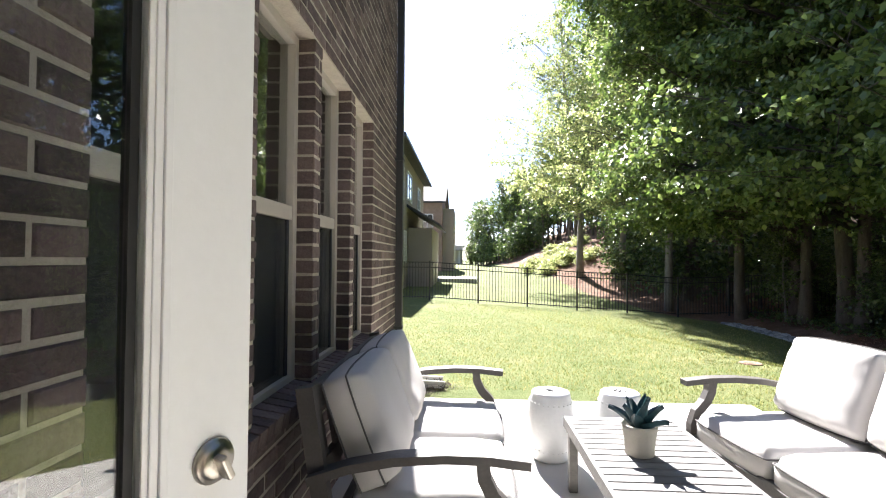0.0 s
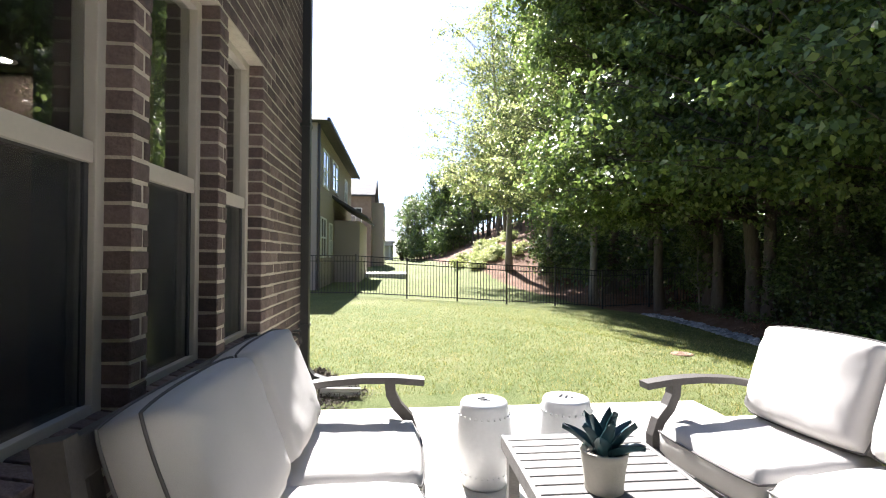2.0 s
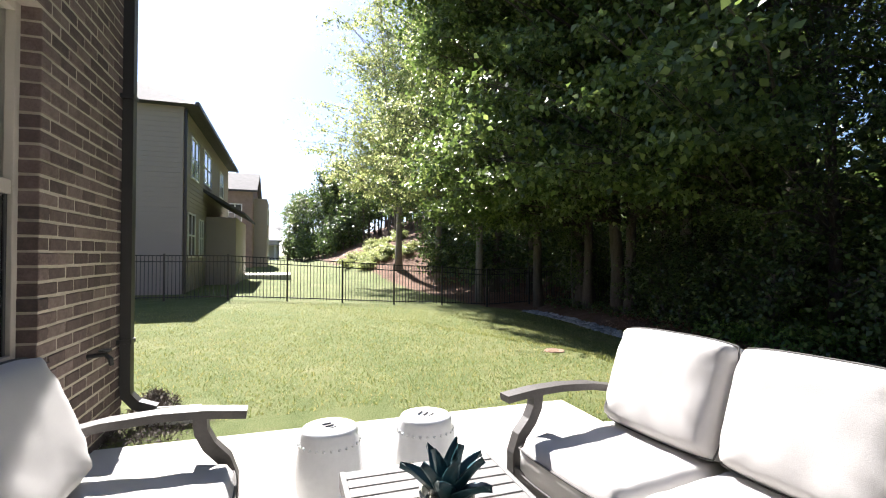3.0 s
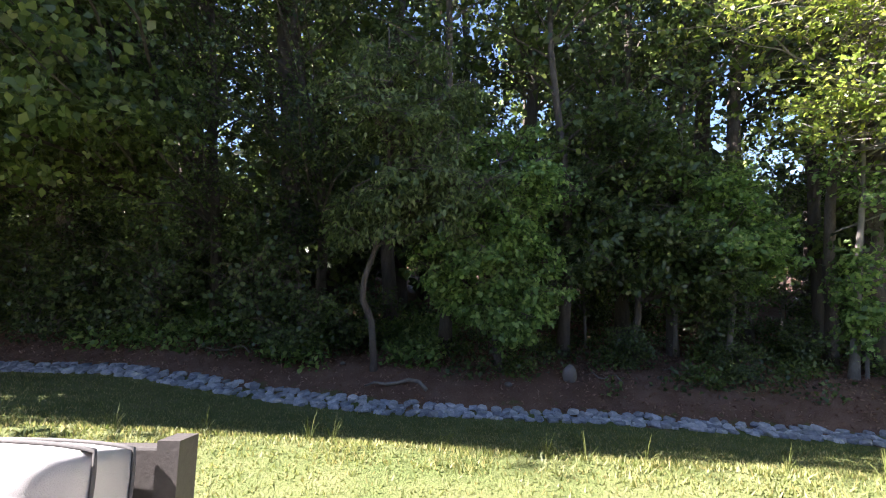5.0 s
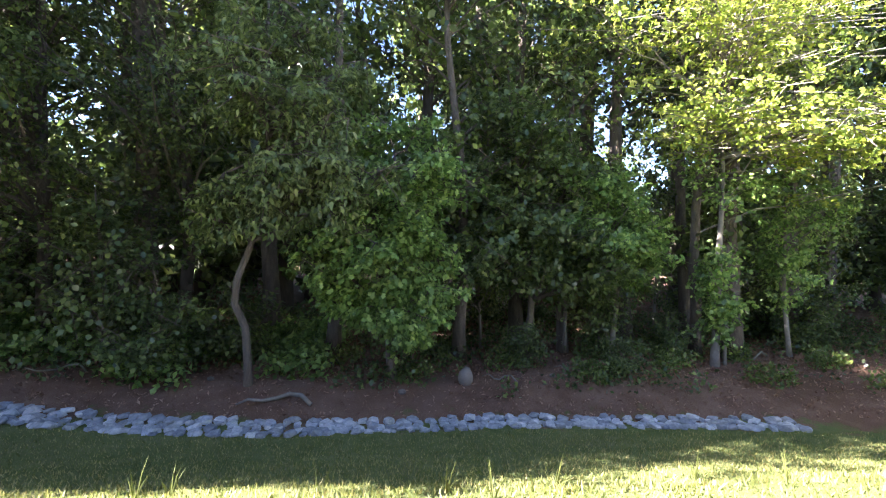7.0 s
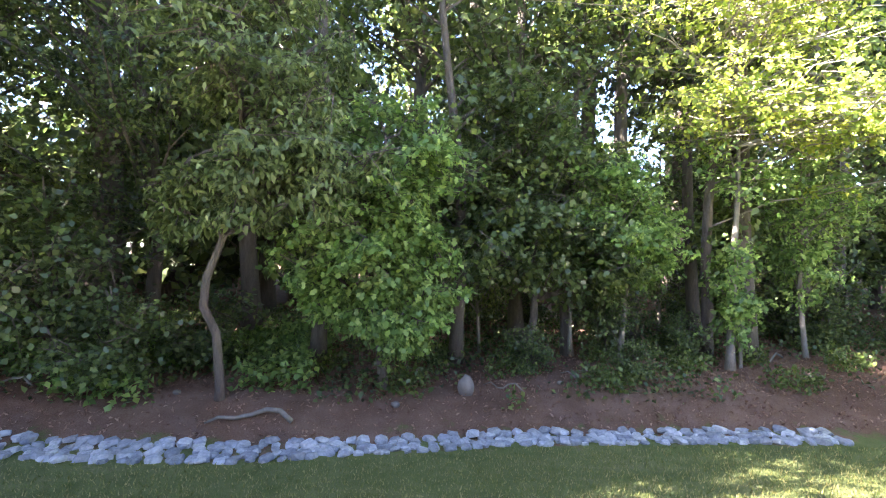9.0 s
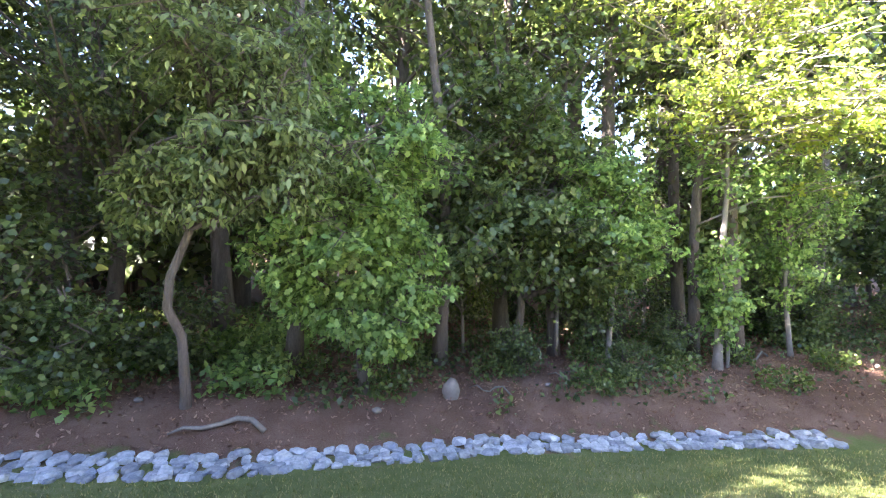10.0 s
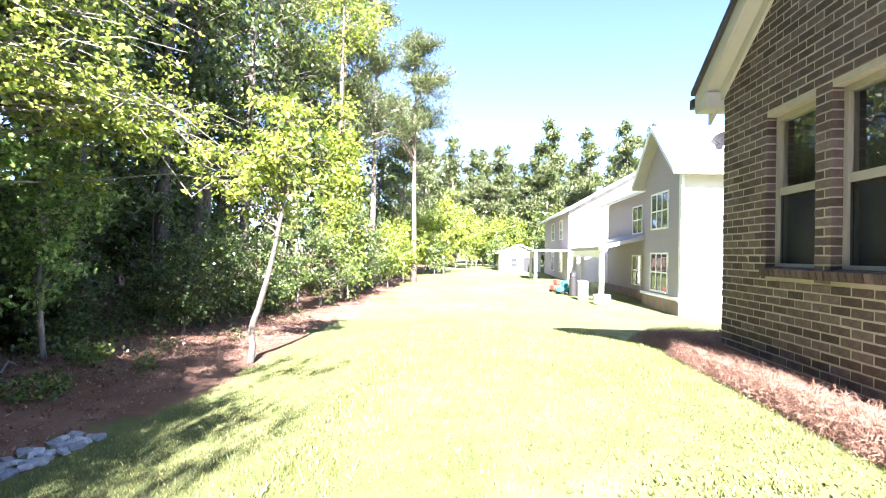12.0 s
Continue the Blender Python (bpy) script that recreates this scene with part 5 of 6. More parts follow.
    for k in range(20):
        place(small[3], rng.uniform(8.5, 15), 17.5 + k * 0.75, rng.uniform(0, 360), rng.uniform(0.9, 1.6))
    # the stand behind it
    spots = []
    tries = 0
    while len(spots) < 38 and tries < 4000:
        tries += 1
        x, y = rng.uniform(10.4, 18), rng.uniform(-26, 24)
        if y < 4 and x < 11.4 or y < -8 and x < 10.9:
            continue
        if all((x - a) ** 2 + (y - b) ** 2 > 4.2 for a, b in spots):
            spots.append((x, y))
    for x, y in spots:
        place(inner[rng.randrange(3)], x, y, rng.uniform(0, 360), rng.uniform(0.75, 1.15))
    spots = []
    tries = 0
    while len(spots) < 84 and tries < 5000:
        tries += 1
        if rng.random() < 0.5:
            x, y = rng.uniform(18, 30), rng.uniform(-34, 30)
        elif rng.random() < 0.5:
            y = rng.uniform(30, 95)
            x = rng.uniform(9.0, 22) - max(0, (y - 45)) * 0.07
        else:
            x, y = rng.uniform(10.5, 24), rng.uniform(-60, -26)
        if all((x - a) ** 2 + (y - b) ** 2 > 6 for a, b in spots):
            spots.append((x, y))
    for x, y in spots:
        place(back[rng.randrange(2)], x, y, rng.uniform(0, 360), rng.uniform(0.55, 0.95))
    for k in range(22):
        y = 42 + k * 2.3 + rng.uniform(-1, 1)
        place(back[k % 2], rng.uniform(9.5, 16.0) - max(0, y - 62) * 0.14, y, rng.uniform(0, 360), rng.uniform(0.6, 0.82))
    for k in range(26):
        y = 58 + k * 1.5
        place(small[3], rng.uniform(6.5, 9.5) - (y - 58) * 0.17, y, rng.uniform(0, 360), rng.uniform(1.3, 2.0), "dense green thicket along the far wood's edge")
    for k in range(40):
        place(small[3], rng.uniform(14.5, 25), -24 + k * 1.15 + rng.uniform(-1, 1), rng.uniform(0, 360), rng.uniform(1.6, 2.6))
    for k in range(12):
        place(small[3], rng.uniform(19, 27), 7 + k * 1.4, rng.uniform(0, 360), rng.uniform(1.7, 2.3))
    # understorey along the bank
    for k in range(54):
        y = rng.uniform(-22, 17)
        xr = float(np.interp(y, ROCK_Y, ROCK_X))
        x = xr + (rng.uniform(1.0, 4.5) if y > 2.5 else rng.uniform(2.6, 6.0))
        if -8.5 < y < -3 and x < 11:
            continue
        j = rng.choice((1, 1, 2, 2, 0) if y > 2.5 else (1, 1, 0, 0, 2))
        place(small[j], x, y, rng.uniform(0, 360), rng.uniform(0.7, 1.25) * (1 if j else 1.0))
    for x, y, j, s in ((9.0, 5.6, 2, 1.0), (8.7, 7.4, 2, 0.9), (9.1, 9.0, 1, 1.3), (9.4, 10.8, 2, 0.9), (8.6, 4.6, 1, 1.0), (9.7, 3.9, 1, 1.0), (9.6, -0.9, 1, 0.6), (9.2, -2.4, 1, 0.5), (10.6, -4.0, 1, 0.7), (11.2, -7.5, 1, 0.9),
                       (10.0, -9.5, 2, 0.9), (10.2, -11.5, 2, 1.0), (10.0, -13.5, 2, 1.1), (9.6, -15.5, 0, 1.1), (9.4, -17.5, 2, 1.2), (9.0, -20.0, 0, 1.2), (9.2, -22.5, 2, 1.3), (9.6, -25.5, 2, 1.4), (9.4, -29, 0, 1.2), (9.8, -34, 2, 1.4)):
        place(small[j], x, y, rng.uniform(0, 360), s)
    # shrubs on the far mulched hill
    for k in range(44):
        place(small[4], rng.uniform(4.2, 9.5), rng.uniform(33, 44), rng.uniform(0, 360), rng.uniform(0.5, 0.9), "small planted shrub on the mulched hill")
    for x, y in ((14.6, 6.3), (15.8, 7.4), (17.2, 7.9), (19.5, 9.0), (18.4, 6.8)):
        place(small[3], x, y, rng.uniform(0, 360), 1.35)
    # trees closing the view beyond the far hill
    for k in range(16):
        place(back[k % 2], 0.4 + k * 0.5 + rng.uniform(-0.2, 0.2), 92 - k * 2.0 + rng.uniform(-3, 3), rng.uniform(0, 360), rng.uniform(0.66, 0.85))
    retire(edge + inner + back + small)


build_woods()


def at_ground(x, y):
    x += 0.3
    return (x, y, gz(x, y))


# trees that stand out along the bank
make_tree("tree", "slender leaning tree with drooping grey-green leaves", "tree", at_ground(8.45, 3.35), [(0, 0, -0.2), (-0.06, -0.02, 0.7), (-0.22, 0.14, 1.3), (-0.1, -0.10, 2.0), (0.0, -0.25, 2.6), (0.05, -0.25, 5.5)], 0.055,
          [(-0.25, -1.25, 3.1, 0.8, 1.0, 0.7, 2.4), (-0.1, -0.5, 4.6, 1.3, 1.4, 0.9, 2), (-0.2, 0.75, 2.55, 0.4, 0.6, 0.25, 0.7)], LEAF_BLUE, 0.095, BARK, 61, 56, 7, 40, 0.10, 1.1, 0.2, lobed="oval", low=0.4, fine=True)
make_tree("tree", "dense small tree draped with hanging green leaves", "tree", at_ground(8.9, 1.35), [(0, 0, -0.2), (0.15, 0.1, 1.0), (0.0, -0.1, 2.3), (0.1, 0, 3.6)], 0.07,
          [(-0.15, 0.45, 2.4, 0.8, 1.2, 0.5, 2.6), (-0.2, -0.25, 1.35, 0.6, 0.62, 0.65, 1.8), (0.0, -0.2, 3.4, 0.95, 1.2, 0.8, 1.8), (-0.35, 1.2, 1.85, 0.4, 0.35, 0.35, 0.7), (-0.3, 0.95, 1.35, 0.25, 0.25, 0.25, 0.35), (-0.2, -0.8, 1.7, 0.4, 0.35, 0.7, 0.7), (-0.35, -0.35, 0.7, 0.3, 0.3, 0.35, 0.5)], LEAF_FRESH, 0.088, BARK, 62, 74, 7, 44, 0.085, 0.7, 0.5, fine=True, lobed=True)
make_tree("tree", "mid-height tree with dark glossy leaves in layers", "tree", at_ground(10.1, -0.9), [(0, 0, -0.2), (0.1, -0.3, 1.0), (0.2, -0.1, 2.8), (0.1, 0.2, 5.2)], 0.07,
          [(-0.3, 0.0, 2.2, 1.1, 1.5, 0.7, 2.5), (0, 0.6, 3.8, 1.2, 1.5, 1.2, 2.2), (-0.2, -1.4, 1.9, 0.7, 0.7, 0.6, 0.8)], SHRUB, 0.10, BARK, 63, 64, 6, 36, 0.11, 0.4, 0.5, lobed=True)
make_tree("tree", "young tree with bright mid-green leaves over bare stems", "tree", at_ground(10.3, -2.7), [(0, 0, -0.2), (0.05, -0.15, 1.2), (-0.1, 0.1, 2.6), (-0.1, 0.1, 3.6)], 0.05,
          [(-0.3, 0.1, 2.75, 0.8, 0.95, 0.8, 2), (-0.2, -0.5, 2.2, 0.6, 0.7, 0.5, 1)], LEAF_FRESH, 0.085, PALEBARK, 64, 38, 6, 36, 0.10, 0.4, 0.5, lobed=True)
make_tree("tree", "pale-stemmed sapling with leafy shoots up its stem", "tree", at_ground(10.0, -4.55), [(0, 0, -0.2), (0.02, -0.05, 0.9), (-0.05, -0.1, 2.4), (0.0, -0.2, 5.0)], 0.075,
          [(-0.1, -0.1, 1.6, 0.4, 0.4, 1.1, 1.2), (0, -0.3, 4.2, 1.1, 1.2, 1.0, 1.3)], LEAF_FRESH, 0.085, PALEBARK, 65, 28, 6, 22, 0.10, 0.4, 0.5, lobed=True)
make_tree("maple_tree", "maple with pale bare branches and yellow-green leaves", "tree", at_ground(10.9, -4.75), [(0, 0, -0.2), (-0.15, 0.1, 1.6), (-0.6, 0.35, 3.4), (-0.75, -0.1, 5.2), (-0.4, -0.9, 8.5)], 0.11,
          [(-2.0, -1.0, 4.5, 2.0, 3.4, 0.9, 3), (-1.6, -0.5, 6.4, 2.1, 3.6, 1.2, 3), (-0.6, -1.3, 8.3, 1.9, 2.4, 1.0, 1.5), (-3.2, -3.5, 3.5, 0.9, 1.5, 0.5, 0.8)], LEAF_YELLOW, 0.09, BARK, 66, 88, 8, 20, 0.09, 0.15, 0.45, 0.3, 0.010, 0.2, 0.36, MAPLEBARK, True, lobed=True)
make_tree("oak_tree", "thick-trunked oak standing at the wood's edge", "tree", at_ground(10.6, -5.3), [(0, 0, -0.3), (0.05, 0, 4), (0.15, 0.1, 9), (0.2, 0, 16)], 0.2,
          [(0.6, 0, 12.5, 2.6, 2.6, 3.2, 2), (0.4, 0.1, 1.9, 0.5, 0.5, 0.5, 0.2)], LEAF_MID, 0.15, BARK, 67, 50, 6, 26, 0.24, 0.3)
make_tree("sapling", "slender leafy sapling on the soil bank", "tree", at_ground(10.5, -6.5), [(0, 0, -0.2), (0.05, 0.1, 1.2), (-0.1, 0.2, 2.6), (0, 0.1, 4.2)], 0.045,
          [(0, 0.1, 1.7, 0.55, 0.7, 0.6, 1), (-0.1, 0, 3.0, 0.7, 0.8, 0.9, 1.4)], LEAF_FRESH, 0.085, PALEBARK, 70, 30, 6, 22, 0.11, 0.4, 0.45, lobed=True)
make_tree("tree", "crooked slim tree with a pale bent stem", "tree", at_ground(7.3, -7.35), [(0, 0, -0.1), (-0.05, -0.05, 0.3), (0.05, -0.1, 0.65), (-0.14, -0.1, 1.1), (-0.2, -0.2, 1.5), (-0.34, -0.25, 2.2), (-0.5, -0.3, 3.4), (-0.6, -0.3, 5.0)], 0.06,
          [(-0.1, -0.2, 3.6, 1.3, 1.3, 0.7, 2), (-0.3, -0.4, 4.8, 0.8, 0.9, 0.7, 1)], LEAF_YELLOW, 0.115, BARK, 68, 26, 6, 12, 0.09, 0.3, 0.42, fine=True, lobed=True)
make_tree("tree", "tall trunk wrapped in bright climbing ivy", "tree", at_ground(9.4, -20.0), [(0, 0, -0.3), (0.1, 0, 6), (0.0, 0.1, 15)], 0.2,
          [(0, 0, 4.0, 1.1, 1.1, 4.2, 3), (0, 0, 8.2, 0.7, 0.7, 2.2, 1), (0, 0, 13.5, 2.4, 2.4, 2.2, 1.2)], LEAF_YELLOW, 0.16, BARK, 69, 60, 5, 26, 0.25, 0.4)


def pine(seed, H, lo, R, limbs=60, per=22, size=0.34, width=0.075):
    """A pine: a long bare stem, then irregular pads of needle tufts."""
    rng = random.Random(seed)
    cr = []
    n = 9
    for k in range(n):
        f = k / (n - 1)
        a = k * 2.4 + rng.uniform(-0.5, 0.5)
        rr = R * (1.0 - 0.6 * f) * rng.uniform(0.75, 1.1)
        cr.append((0.5 * rr * math.cos(a), 0.5 * rr * math.sin(a), lo + (H - lo) * f, rr * 0.7, rr * 0.7, (H - lo) / n * 0.6, 1.0 - 0.4 * f))
    return make_tree("pine_tree", "tall pine with a high open crown", "tree", (0, 0, 0), [(0, 0, -0.3), (0.1, 0.1, H * 0.4), (-0.1, 0.2, H)], 0.2, cr, NEEDLE, size, PINEBARK, seed, limbs, 7, per, 0.17, -0.25, width, 0.35, 0.02, face=0.0, flat=0.6)


def far_pines():
    kinds = [pine(81, 17.5, 10.0, 5.2, 84, 28), pine(82, 15.5, 7.0, 3.4, 66, 22), pine(83, 19, 10.5, 3.6, 66, 22), pine(85, 17.5, 6.5, 4.2, 64, 9, 0.6, 0.15), pine(86, 15.0, 5.0, 3.8, 60, 9, 0.6, 0.15)]
    spots = [(7.6, -32.0, 0, 1.0), (9.6, -27.0, 2, 1.0), (10.8, -24.5, 1, 1.1), (9.2, -36.0, 1, 0.8), (11.5, -30, 2, 1.05), (12.5, -22, 0, 1.0), (13.5, -16, 2, 1.0)]
    rng = random.Random(5)
    for k in range(40):
        spots.append((-19 + k * 0.8 + rng.uniform(-0.8, 0.8), rng.uniform(-78, -56), 3 + rng.randrange(2), rng.uniform(0.85, 1.05)))
    for x, y, k, s in spots:
        place(kinds[k], x, y, rng.uniform(0, 360), s)
    retire(kinds)
    low = [make_tree("tree", "young broadleaf tree at the lawn's far end", "tree", (0, 0, 0), [(0, 0, -0.2), (0.1, 0, 3), (0, 0, 6)], 0.07, [(0, 0, 3.6, 1.6, 1.6, 2.4, 1)], k, 0.24, PALEBARK, 84 + i, 34, 5, 10, 0.26, 0.3) for i, k in enumerate((LEAF_MID, LEAF_YELLOW))]
    for k in range(34):
        x = -14 + k * 0.75 + rng.uniform(-0.5, 0.5)
        place(low[k % 2], x, rng.uniform(-60, -50) if x < 6 else rng.uniform(-50, -38), rng.uniform(0, 360), rng.uniform(0.7, 1.3))
    for x, y, s in ((8.6, -27.5, 0.7), (8.2, -31, 0.6), (8.9, -35, 0.8), (8.6, -40, 0.9)):
        place(low[1], x, y, rng.uniform(0, 360), s)
    retire(low)


far_pines()


# ---- ground detail ----
def scatter_stuff(name, label, category, n, region, size, material, seed, lift=0.05, droop=0.0, width=0.34, keep=None):
    rng = np.random.default_rng(seed)
    x = rng.uniform(region[0], region[1], n)
    y = rng.uniform(region[2], region[3], n)
    if keep is not None:
        k = keep(x, y, rng)
        x, y = x[k], y[k]
    P = np.stack([x, y, ground_z(x, y) + lift * rng.random(len(x))], 1)
    return tagged(new(name, leaf_cloud(name, P, size, material, rng, droop, width)), label, category, kind="stuff")


def bank_only(x, y, rng):
    d = x - np.interp(y, ROCK_Y, ROCK_X)
    patch = np.sin(x * 1.9 + 3 * np.sin(y * 0.8)) + np.sin(y * 1.7 + 1.3 * x)
    return (d > np.where((y > 2.2) & (y < 3.9), 1.15, 0.75)) & (rng.random(len(x)) < np.clip(0.35 + 0.4 * patch + 0.25 * np.clip(d - 1.5, 0, 2) + (y > 2.5) * 0.3, 0.02, 1) * np.where((y < -3.5) & (d < 2.8), 0.1, 1))


scatter_stuff("ground_cover", "low green ground cover under the trees", "plants", 42000, (8.3, 15.3, -16, 17), 0.085, SHRUB, 7, 0.22, -0.2, keep=bank_only)
# brighter leaf colour than the rest, painting a sunny patch among the plants
scatter_stuff("ground_cover", "green seedlings and ivy on the bank, coloured bright as if sunlit", "plants", 15000, (8.4, 12.5, 2.3, 9.0), 0.10, LEAF_FRESH, 14, 0.38, -0.1, keep=lambda x, y, r: (x > np.interp(y, ROCK_Y, ROCK_X) + np.where(y < 3.9, 1.15, 0.7)) & (np.sin(x * 2.1 + y) + np.sin(y * 2.7 - x * 0.6) > -0.5))
scatter_stuff("ground_cover", "scattered green seedlings on the bare bank", "plants", 22000, (8.6, 11.6, -7.5, 2.3), 0.07, LEAF_MID, 15, 0.26, -0.3, keep=lambda x, y, r: np.sin(x * 4.1 + 2 * np.sin(y * 2.2)) + np.sin(y * 4.3 + x * 1.7) > 0.75)
scatter_stuff("leaf_litter", "dry brown leaves and straw on the soil", "leaves", 30000, (7.6, 14.0, -16, 12), 0.055, STRAW, 8, 0.02, 0.0, 0.2, keep=lambda x, y, r: x > np.interp(y, ROCK_Y, ROCK_X) + 0.15)


def grass_blades(name, n, region, h, seed, keep):
    rng = np.random.default_rng(seed)
    x, y = rng.uniform(region[0], region[1], n), rng.uniform(region[2], region[3], n)
    k = keep(x, y, rng)
    x, y = x[k], y[k]
    n = len(x)
    z = ground_z(x, y) - 0.005
    a = rng.uniform(0, 6.283, n)
    hh = h * (0.5 + rng.random(n))
    w = 0.0045 + 0.004 * rng.random(n)
    lean = rng.normal(size=(n, 2)) * 0.4 * hh[:, None]
    V = np.empty((n, 3, 3))
    V[:, 0] = np.stack([x - np.cos(a) * w, y - np.sin(a) * w, z], 1)
    V[:, 1] = np.stack([x + np.cos(a) * w, y + np.sin(a) * w, z], 1)
    V[:, 2] = np.stack([x + lean[:, 0], y + lean[:, 1], z + hh], 1)
    me = bpy.data.meshes.new(name)
    me.vertices.add(3 * n)
    me.vertices.foreach_set("co", V.ravel())
    me.loops.add(3 * n)
    me.loops.foreach_set("vertex_index", np.arange(3 * n, dtype=np.int32))
    me.polygons.add(n)
    me.polygons.foreach_set("loop_start", np.arange(0, 3 * n, 3, dtype=np.int32))
    me.update(calc_edges=True)
    me.materials.append(BLADE)
    return tagged(new(name, me), "short mown lawn grass", "grass", kind="stuff")


def on_lawn(x, y, rng):
    ok = x < np.interp(y, ROCK_Y, ROCK_X) - 0.25
    ok &= ~((x < 2.70) & (y > -1.15) & (y < 4.62))
    ok &= ~((x < 1.25) & (y < 5.0)) & ~((x < -0.2) & (y < 5.7))
    d = np.hypot(x - 4.4, (y - 1.0) * 0.75)
    return ok & (rng.random(len(x)) < np.clip(1.25 - d * 0.09, 0, 1))


grass_blades("grass", 300000, (-3, 8.5, -9, 17.5), 0.028, 1, on_lawn)
grass_blades("grass", 9000, (4.1, 4.45, -4.5, 7.5), 0.036, 2, lambda x, y, r: r.random(len(x)) < 0.25 + 0.7 * (np.sin(y * 5.1) * np.sin(y * 1.7) > 0.2))


def weeds():
    rng = random.Random(9)
    for x, y in ((4.45, 0.95), (4.35, 0.72), (4.5, 0.35), (4.6, 2.4), (4.55, 2.55), (4.6, -0.5), (4.4, -0.9), (4.65, 3.4), (4.5, 1.6), (4.7, 4.2)):
        w = thing("tall_weed", "tuft of taller uncut grass stalks in the lawn", "weed", pose(x, y, gz(x, y)), "tall weeds")
        for k in range(6):
            h = rng.uniform(0.07, 0.12) if k > 1 else rng.uniform(0.12, 0.22)
            dx, dy = rng.uniform(-0.04, 0.04), rng.uniform(-0.04, 0.04)
            part("stalk", tubed([(dx * 0.3, dy * 0.3, -0.01), (dx, dy, h * 0.6), (dx * 1.8, dy * 1.8, h)], [0.003, 0.003, 0.001], 4), BLADE, w)


weeds()


def stone_edging():
    """A low band of broken stone along the foot of the bank."""
    e = thing("stone_edging", "band of blue-grey broken stone along the lawn's edge", "stone edging", kind="structure")
    rng = random.Random(17)
    shapes = []
    for k in range(8):
        bm = bmesh.new()
        for q in range(26):
            v = Vector((rng.uniform(-1, 1), rng.uniform(-1, 1), rng.uniform(-1, 1)))
            v = v.normalized() * 0.45 + v / max(abs(v.x), abs(v.y), abs(v.z)) * 0.5
            bm.verts.new((v.x * 0.095, v.y * 0.08, v.z * 0.045))
        bmesh.ops.convex_hull(bm, input=bm.verts)
        bmesh.ops.delete(bm, geom=[v for v in bm.verts if not v.link_faces], context="VERTS")
        shapes.append(mesh_of("stone", bm, STONE))
    n, rest = 0, bmesh.new()
    y = -3.95
    while y < 16.5:
        xr = float(np.interp(y, ROCK_Y, ROCK_X))
        wide = 6 if y > 2.2 else 5
        for k in range(wide):
            x = xr - 0.02 + (k - wide / 2 + 0.5) * 0.07 + rng.uniform(-0.025, 0.025)
            yy = y + rng.uniform(-0.06, 0.06)
            s = rng.uniform(0.55, 1.0)
            m = Matrix.LocRotScale((x, yy, gz(x, yy) + 0.035 * s * rng.uniform(0.1, 1.1)), Euler((rng.uniform(-0.3, 0.3), rng.uniform(-0.3, 0.3), rng.uniform(0, 6.28))), (s, s, s))
            me = shapes[rng.randrange(8)]
            if n < 320:
                ob = new("stone", me)
                ob.parent = e
                ob.matrix_basis = m
            else:
                c = me.copy()
                c.transform(m)
                rest.from_mesh(c)
                bpy.data.meshes.remove(c)
            n += 1
        y += rng.uniform(0.125, 0.165)
    tagged(part("stones", rest, STONE, e), kind="stuff")


stone_edging()


def bank_bits():
    rng = random.Random(23)
    b = bmesh.new()
    bmesh.ops.create_icosphere(b, subdivisions=2, radius=1)
    for v in b.verts:
        v.co = Vector((v.co.x * 0.10, v.co.y * 0.115, v.co.z * 0.17 + 0.10)) * (1 + 0.12 * noise.noise(v.co * 1.7))
    ob = part("boulder", b, BOULDER, smooth=True)
    ob.matrix_world = pose(9.05, 0.25, gz(9.05, 0.25) - 0.02)
    tagged(ob, "upright brown-grey stone on the soil bank", "stone")
    for x, y, r in ((8.7, 1.2, 0.06), (10.5, -6.8, 0.09), (9.4, -1.2, 0.05), (8.9, 3.9, 0.05)):
        b = bmesh.new()
        bmesh.ops.create_icosphere(b, subdivisions=2, radius=r)
        for v in b.verts:
            v.co *= 1 + 0.25 * noise.noise(v.co * 20)
            v.co.z *= 0.7
        ob = part("boulder", b, BOULDER)
        ob.matrix_world = pose(x, y, gz(x, y) + r * 0.4)
        tagged(ob, "small brown stone lying on the soil bank", "stone")
    for x, y, ln, r, az in ((8.02, 2.85, 0.95, 0.03, 95), (9.4, -2.2, 1.2, 0.02, 70), (9.9, -3.3, 0.8, 0.02, 120), (9.3, -1.6, 0.7, 0.014, 40), (10.4, -5.6, 0.9, 0.02, 100), (8.9, -0.3, 0.6, 0.012, 60), (10.6, -3.2, 1.3, 0.016, 85), (8.6, 6.0, 0.9, 0.015, 100)):
        x += 0.3
        pts = []
        for k in range(7):
            f = k / 6 - 0.5
            px, py = x + f * ln * math.cos(radians(az)), y + f * ln * math.sin(radians(az))
            px += 0.09 * ln * math.sin(f * 7 + x)
            pts.append((px + rng.uniform(-0.012, 0.012), py + rng.uniform(-0.012, 0.012), gz(px, py) + r + (0.04 + 0.05 * math.sin(k * 1.4) if 0 < k < 6 else 0)))
        ob = part("fallen_branch", tubed(pts, [r, r, r * 0.95, r * 0.9, r * 0.8, r * 0.6, r * 0.35], 7), PALEBARK, smooth=True)
        tagged(ob, "dead fallen branch lying on the soil bank", "branch")
    st = part("stub", tubed([(0, 0, -0.1), (0.01, 0, 0.35), (0.015, 0.01, 0.42)], [0.035, 0.032, 0.02], 8), PALEBARK)
    st.name = "tree_stub"
    st.matrix_world = pose(10.35, -4.8, gz(10.35, -4.8))
    tagged(st, "short broken sapling stub beside a stem", "stub")


bank_bits()


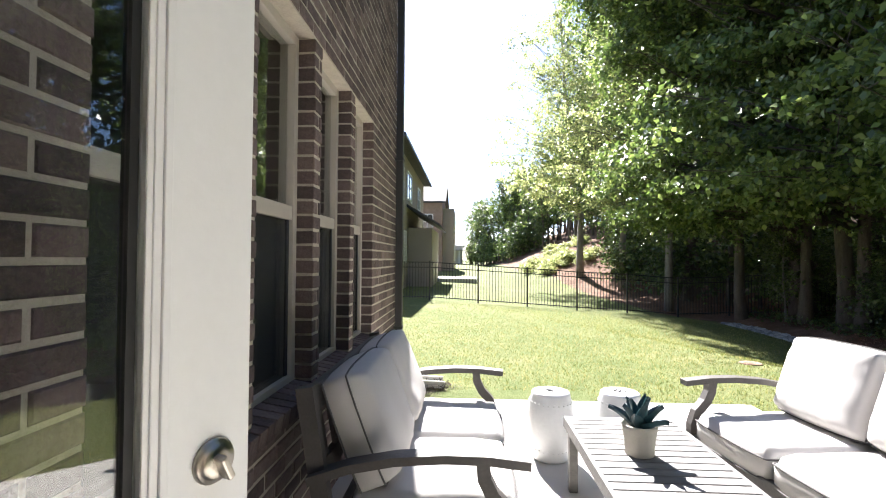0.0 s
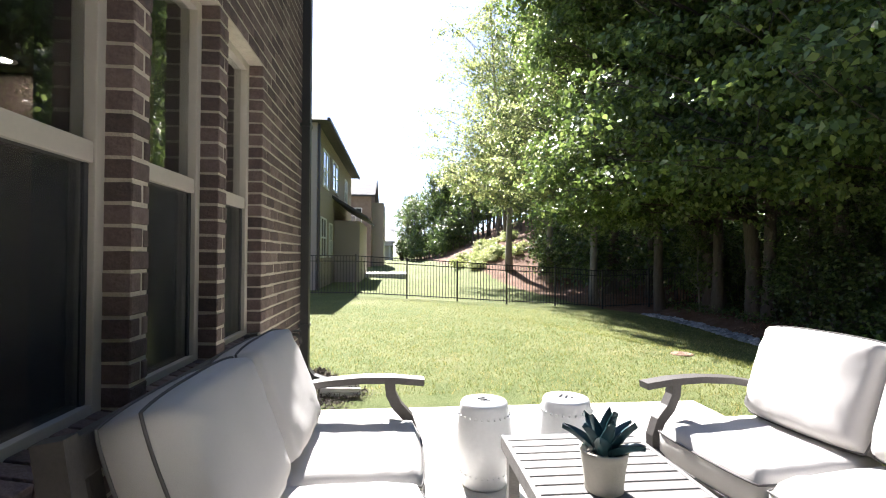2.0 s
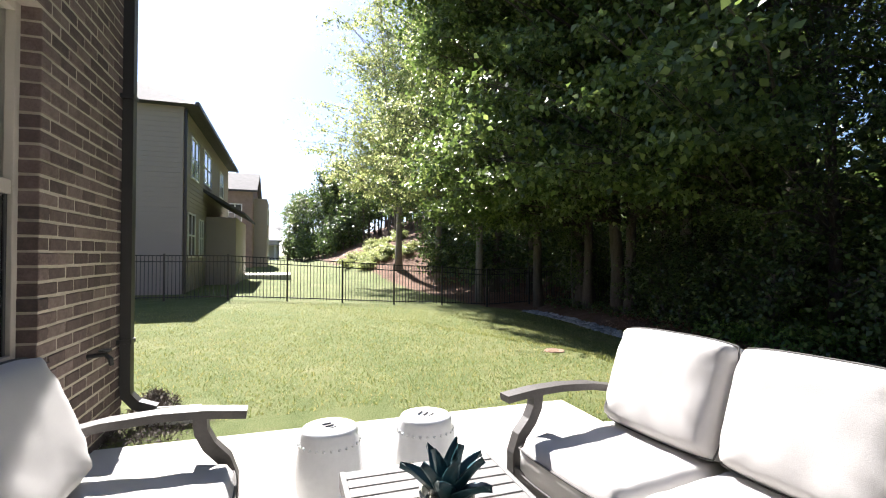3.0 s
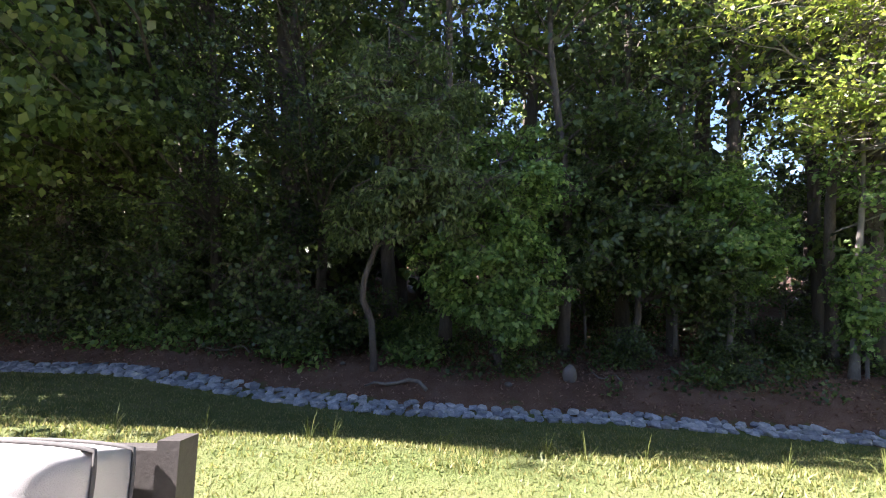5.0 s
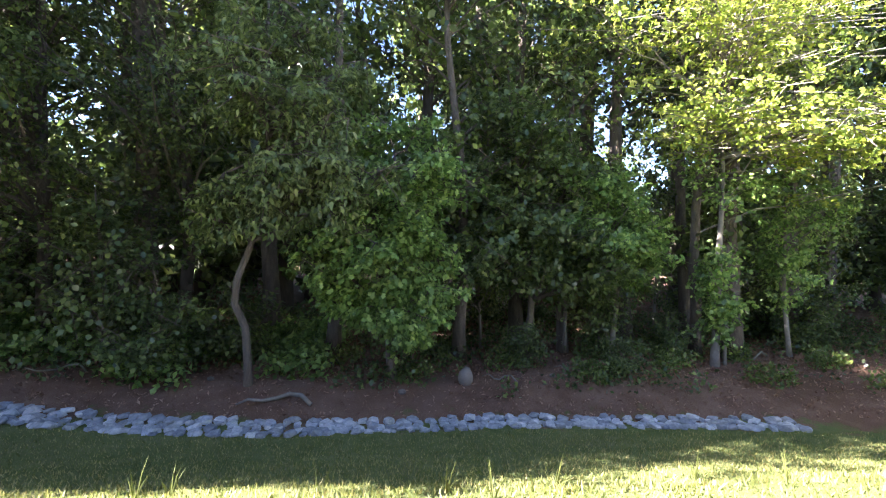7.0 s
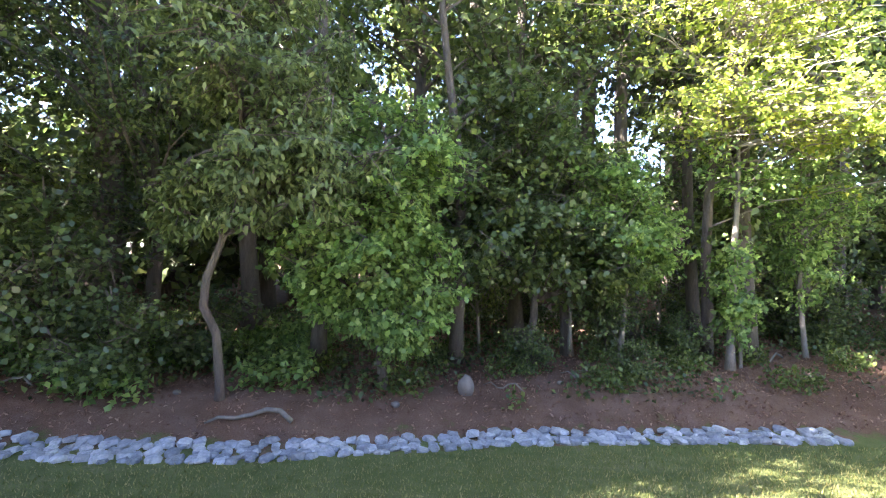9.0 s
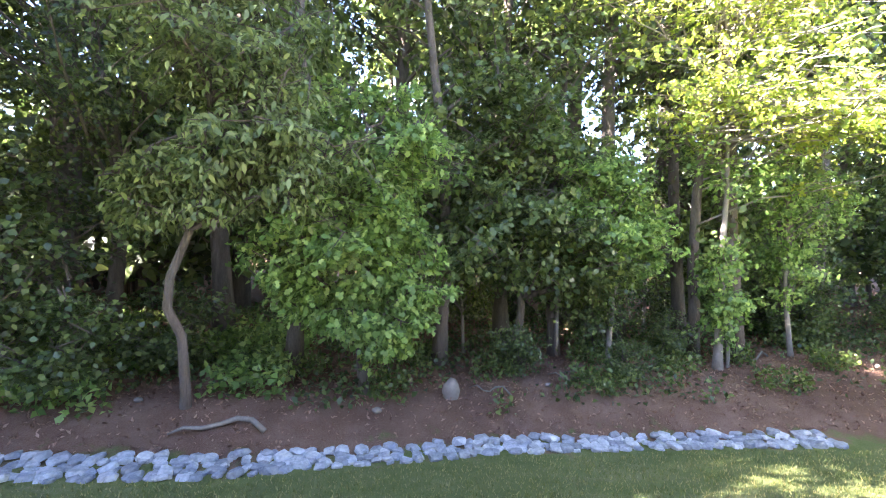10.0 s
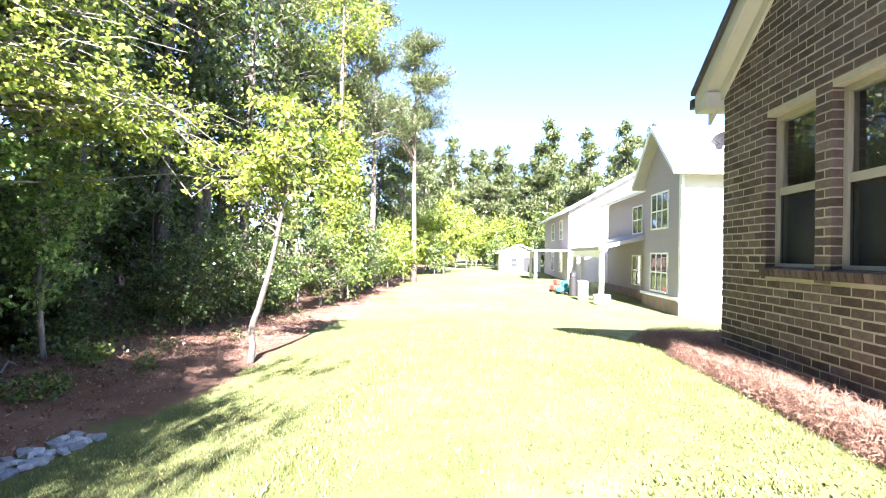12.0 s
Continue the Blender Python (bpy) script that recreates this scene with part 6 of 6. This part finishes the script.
def straw_bed():
    """Raised pine-straw bed along the wing's wall, and a little mulch at the far corner."""
    bm = bmesh.new()
    n, m_ = 60, 10
    grid = []
    for i in range(n + 1):
        y = -6.0 + 4.85 * i / n
        row = []
        for j in range(m_ + 1):
            f = j / m_
            x = WING_X + 0.004 + f * 0.56 if y > WING_Y0 else -0.3 + f * 1.564
            h = 0.10 + 0.06 * math.sin(math.pi * min(1, f * 1.02)) - 0.15 * max(0, f - 0.85) / 0.15
            row.append(bm.verts.new((x, y, gz(x, y) + h * min(1, (i + 0.5) / 4) + 0.035 * noise.noise((x * 7, y * 7, 1)) * (1 if f < 0.95 else 0.3))))
        grid.append(row)
    for i in range(n):
        for j in range(m_):
            bm.faces.new((grid[i][j], grid[i + 1][j], grid[i + 1][j + 1], grid[i][j + 1]))
    bed = part("mulch_bed", bm, STRAW, smooth=True)
    tagged(bed, "raised reddish pine-straw bed along the brick wall", "mulch bed", kind="structure")
    rng = np.random.default_rng(3)
    n = 20000
    y = rng.uniform(-5.9, -1.2, n)
    f = np.sqrt(rng.random(n))
    x = np.where(y > WING_Y0, WING_X + 0.01 + f * 0.57, -0.2 + f * 1.46)
    P = np.stack([x, y, ground_z(x, y) + 0.10 + 0.06 * np.sin(np.pi * np.minimum(1, f)) - 0.10 * np.maximum(0, f - 0.85) / 0.15 + 0.02 * rng.random(n)], 1)
    tagged(new("pine_straw", leaf_cloud("pine_straw", P, 0.075, STRAW, rng, -0.05, 0.025)), "loose reddish pine needles on the bed", "pine straw", kind="stuff")
    n = 2200
    y = 4.64 + 1.3 * rng.random(n)
    x = -0.78 + rng.random(n) ** 1.5 * (0.55 + 0.12 * np.sin(y * 9)) * np.clip((6.0 - y) * 1.2, 0.1, 1)
    P = np.stack([x, y, ground_z(x, y) + 0.03 * rng.random(n)], 1)
    tagged(new("pine_straw", leaf_cloud("pine_straw", P, 0.07, BARK, rng, -0.1, 0.07)), "dark straw mulch at the house corner", "pine straw", kind="stuff")
    d = part("drain_cover", lathe([(0.13, 0.0), (0.14, 0.01), (0.13, 0.02), (0.05, 0.022)], 20), STRAW)
    d.matrix_world = pose(3.85, 6.62, gz(3.85, 6.62) - 0.004)
    tagged(d, "round dull utility cover set in the lawn", "utility cover")


straw_bed()

# ---- bricks ----
lay_bricks(wall_main, WALL_X, brick_rows(WING_Y1, CORNER_Y, -0.1, 5.4, MAIN_HOLES), (2.7, 1.2), 300)
lay_bricks(wall_wing, WING_X, brick_rows(WING_Y0, WING_Y1, -0.1, WING_EAVE + (WING_APEX - WING_Y0) * WING_PITCH, WING_HOLES,
                                         lambda z: (WING_Y0 + max(0, z - WING_EAVE) / WING_PITCH, min(WING_Y1, WING_APEX + (WING_APEX - WING_Y0) - max(0, z - WING_EAVE) / WING_PITCH))), (-3.3, 1.2), 300)
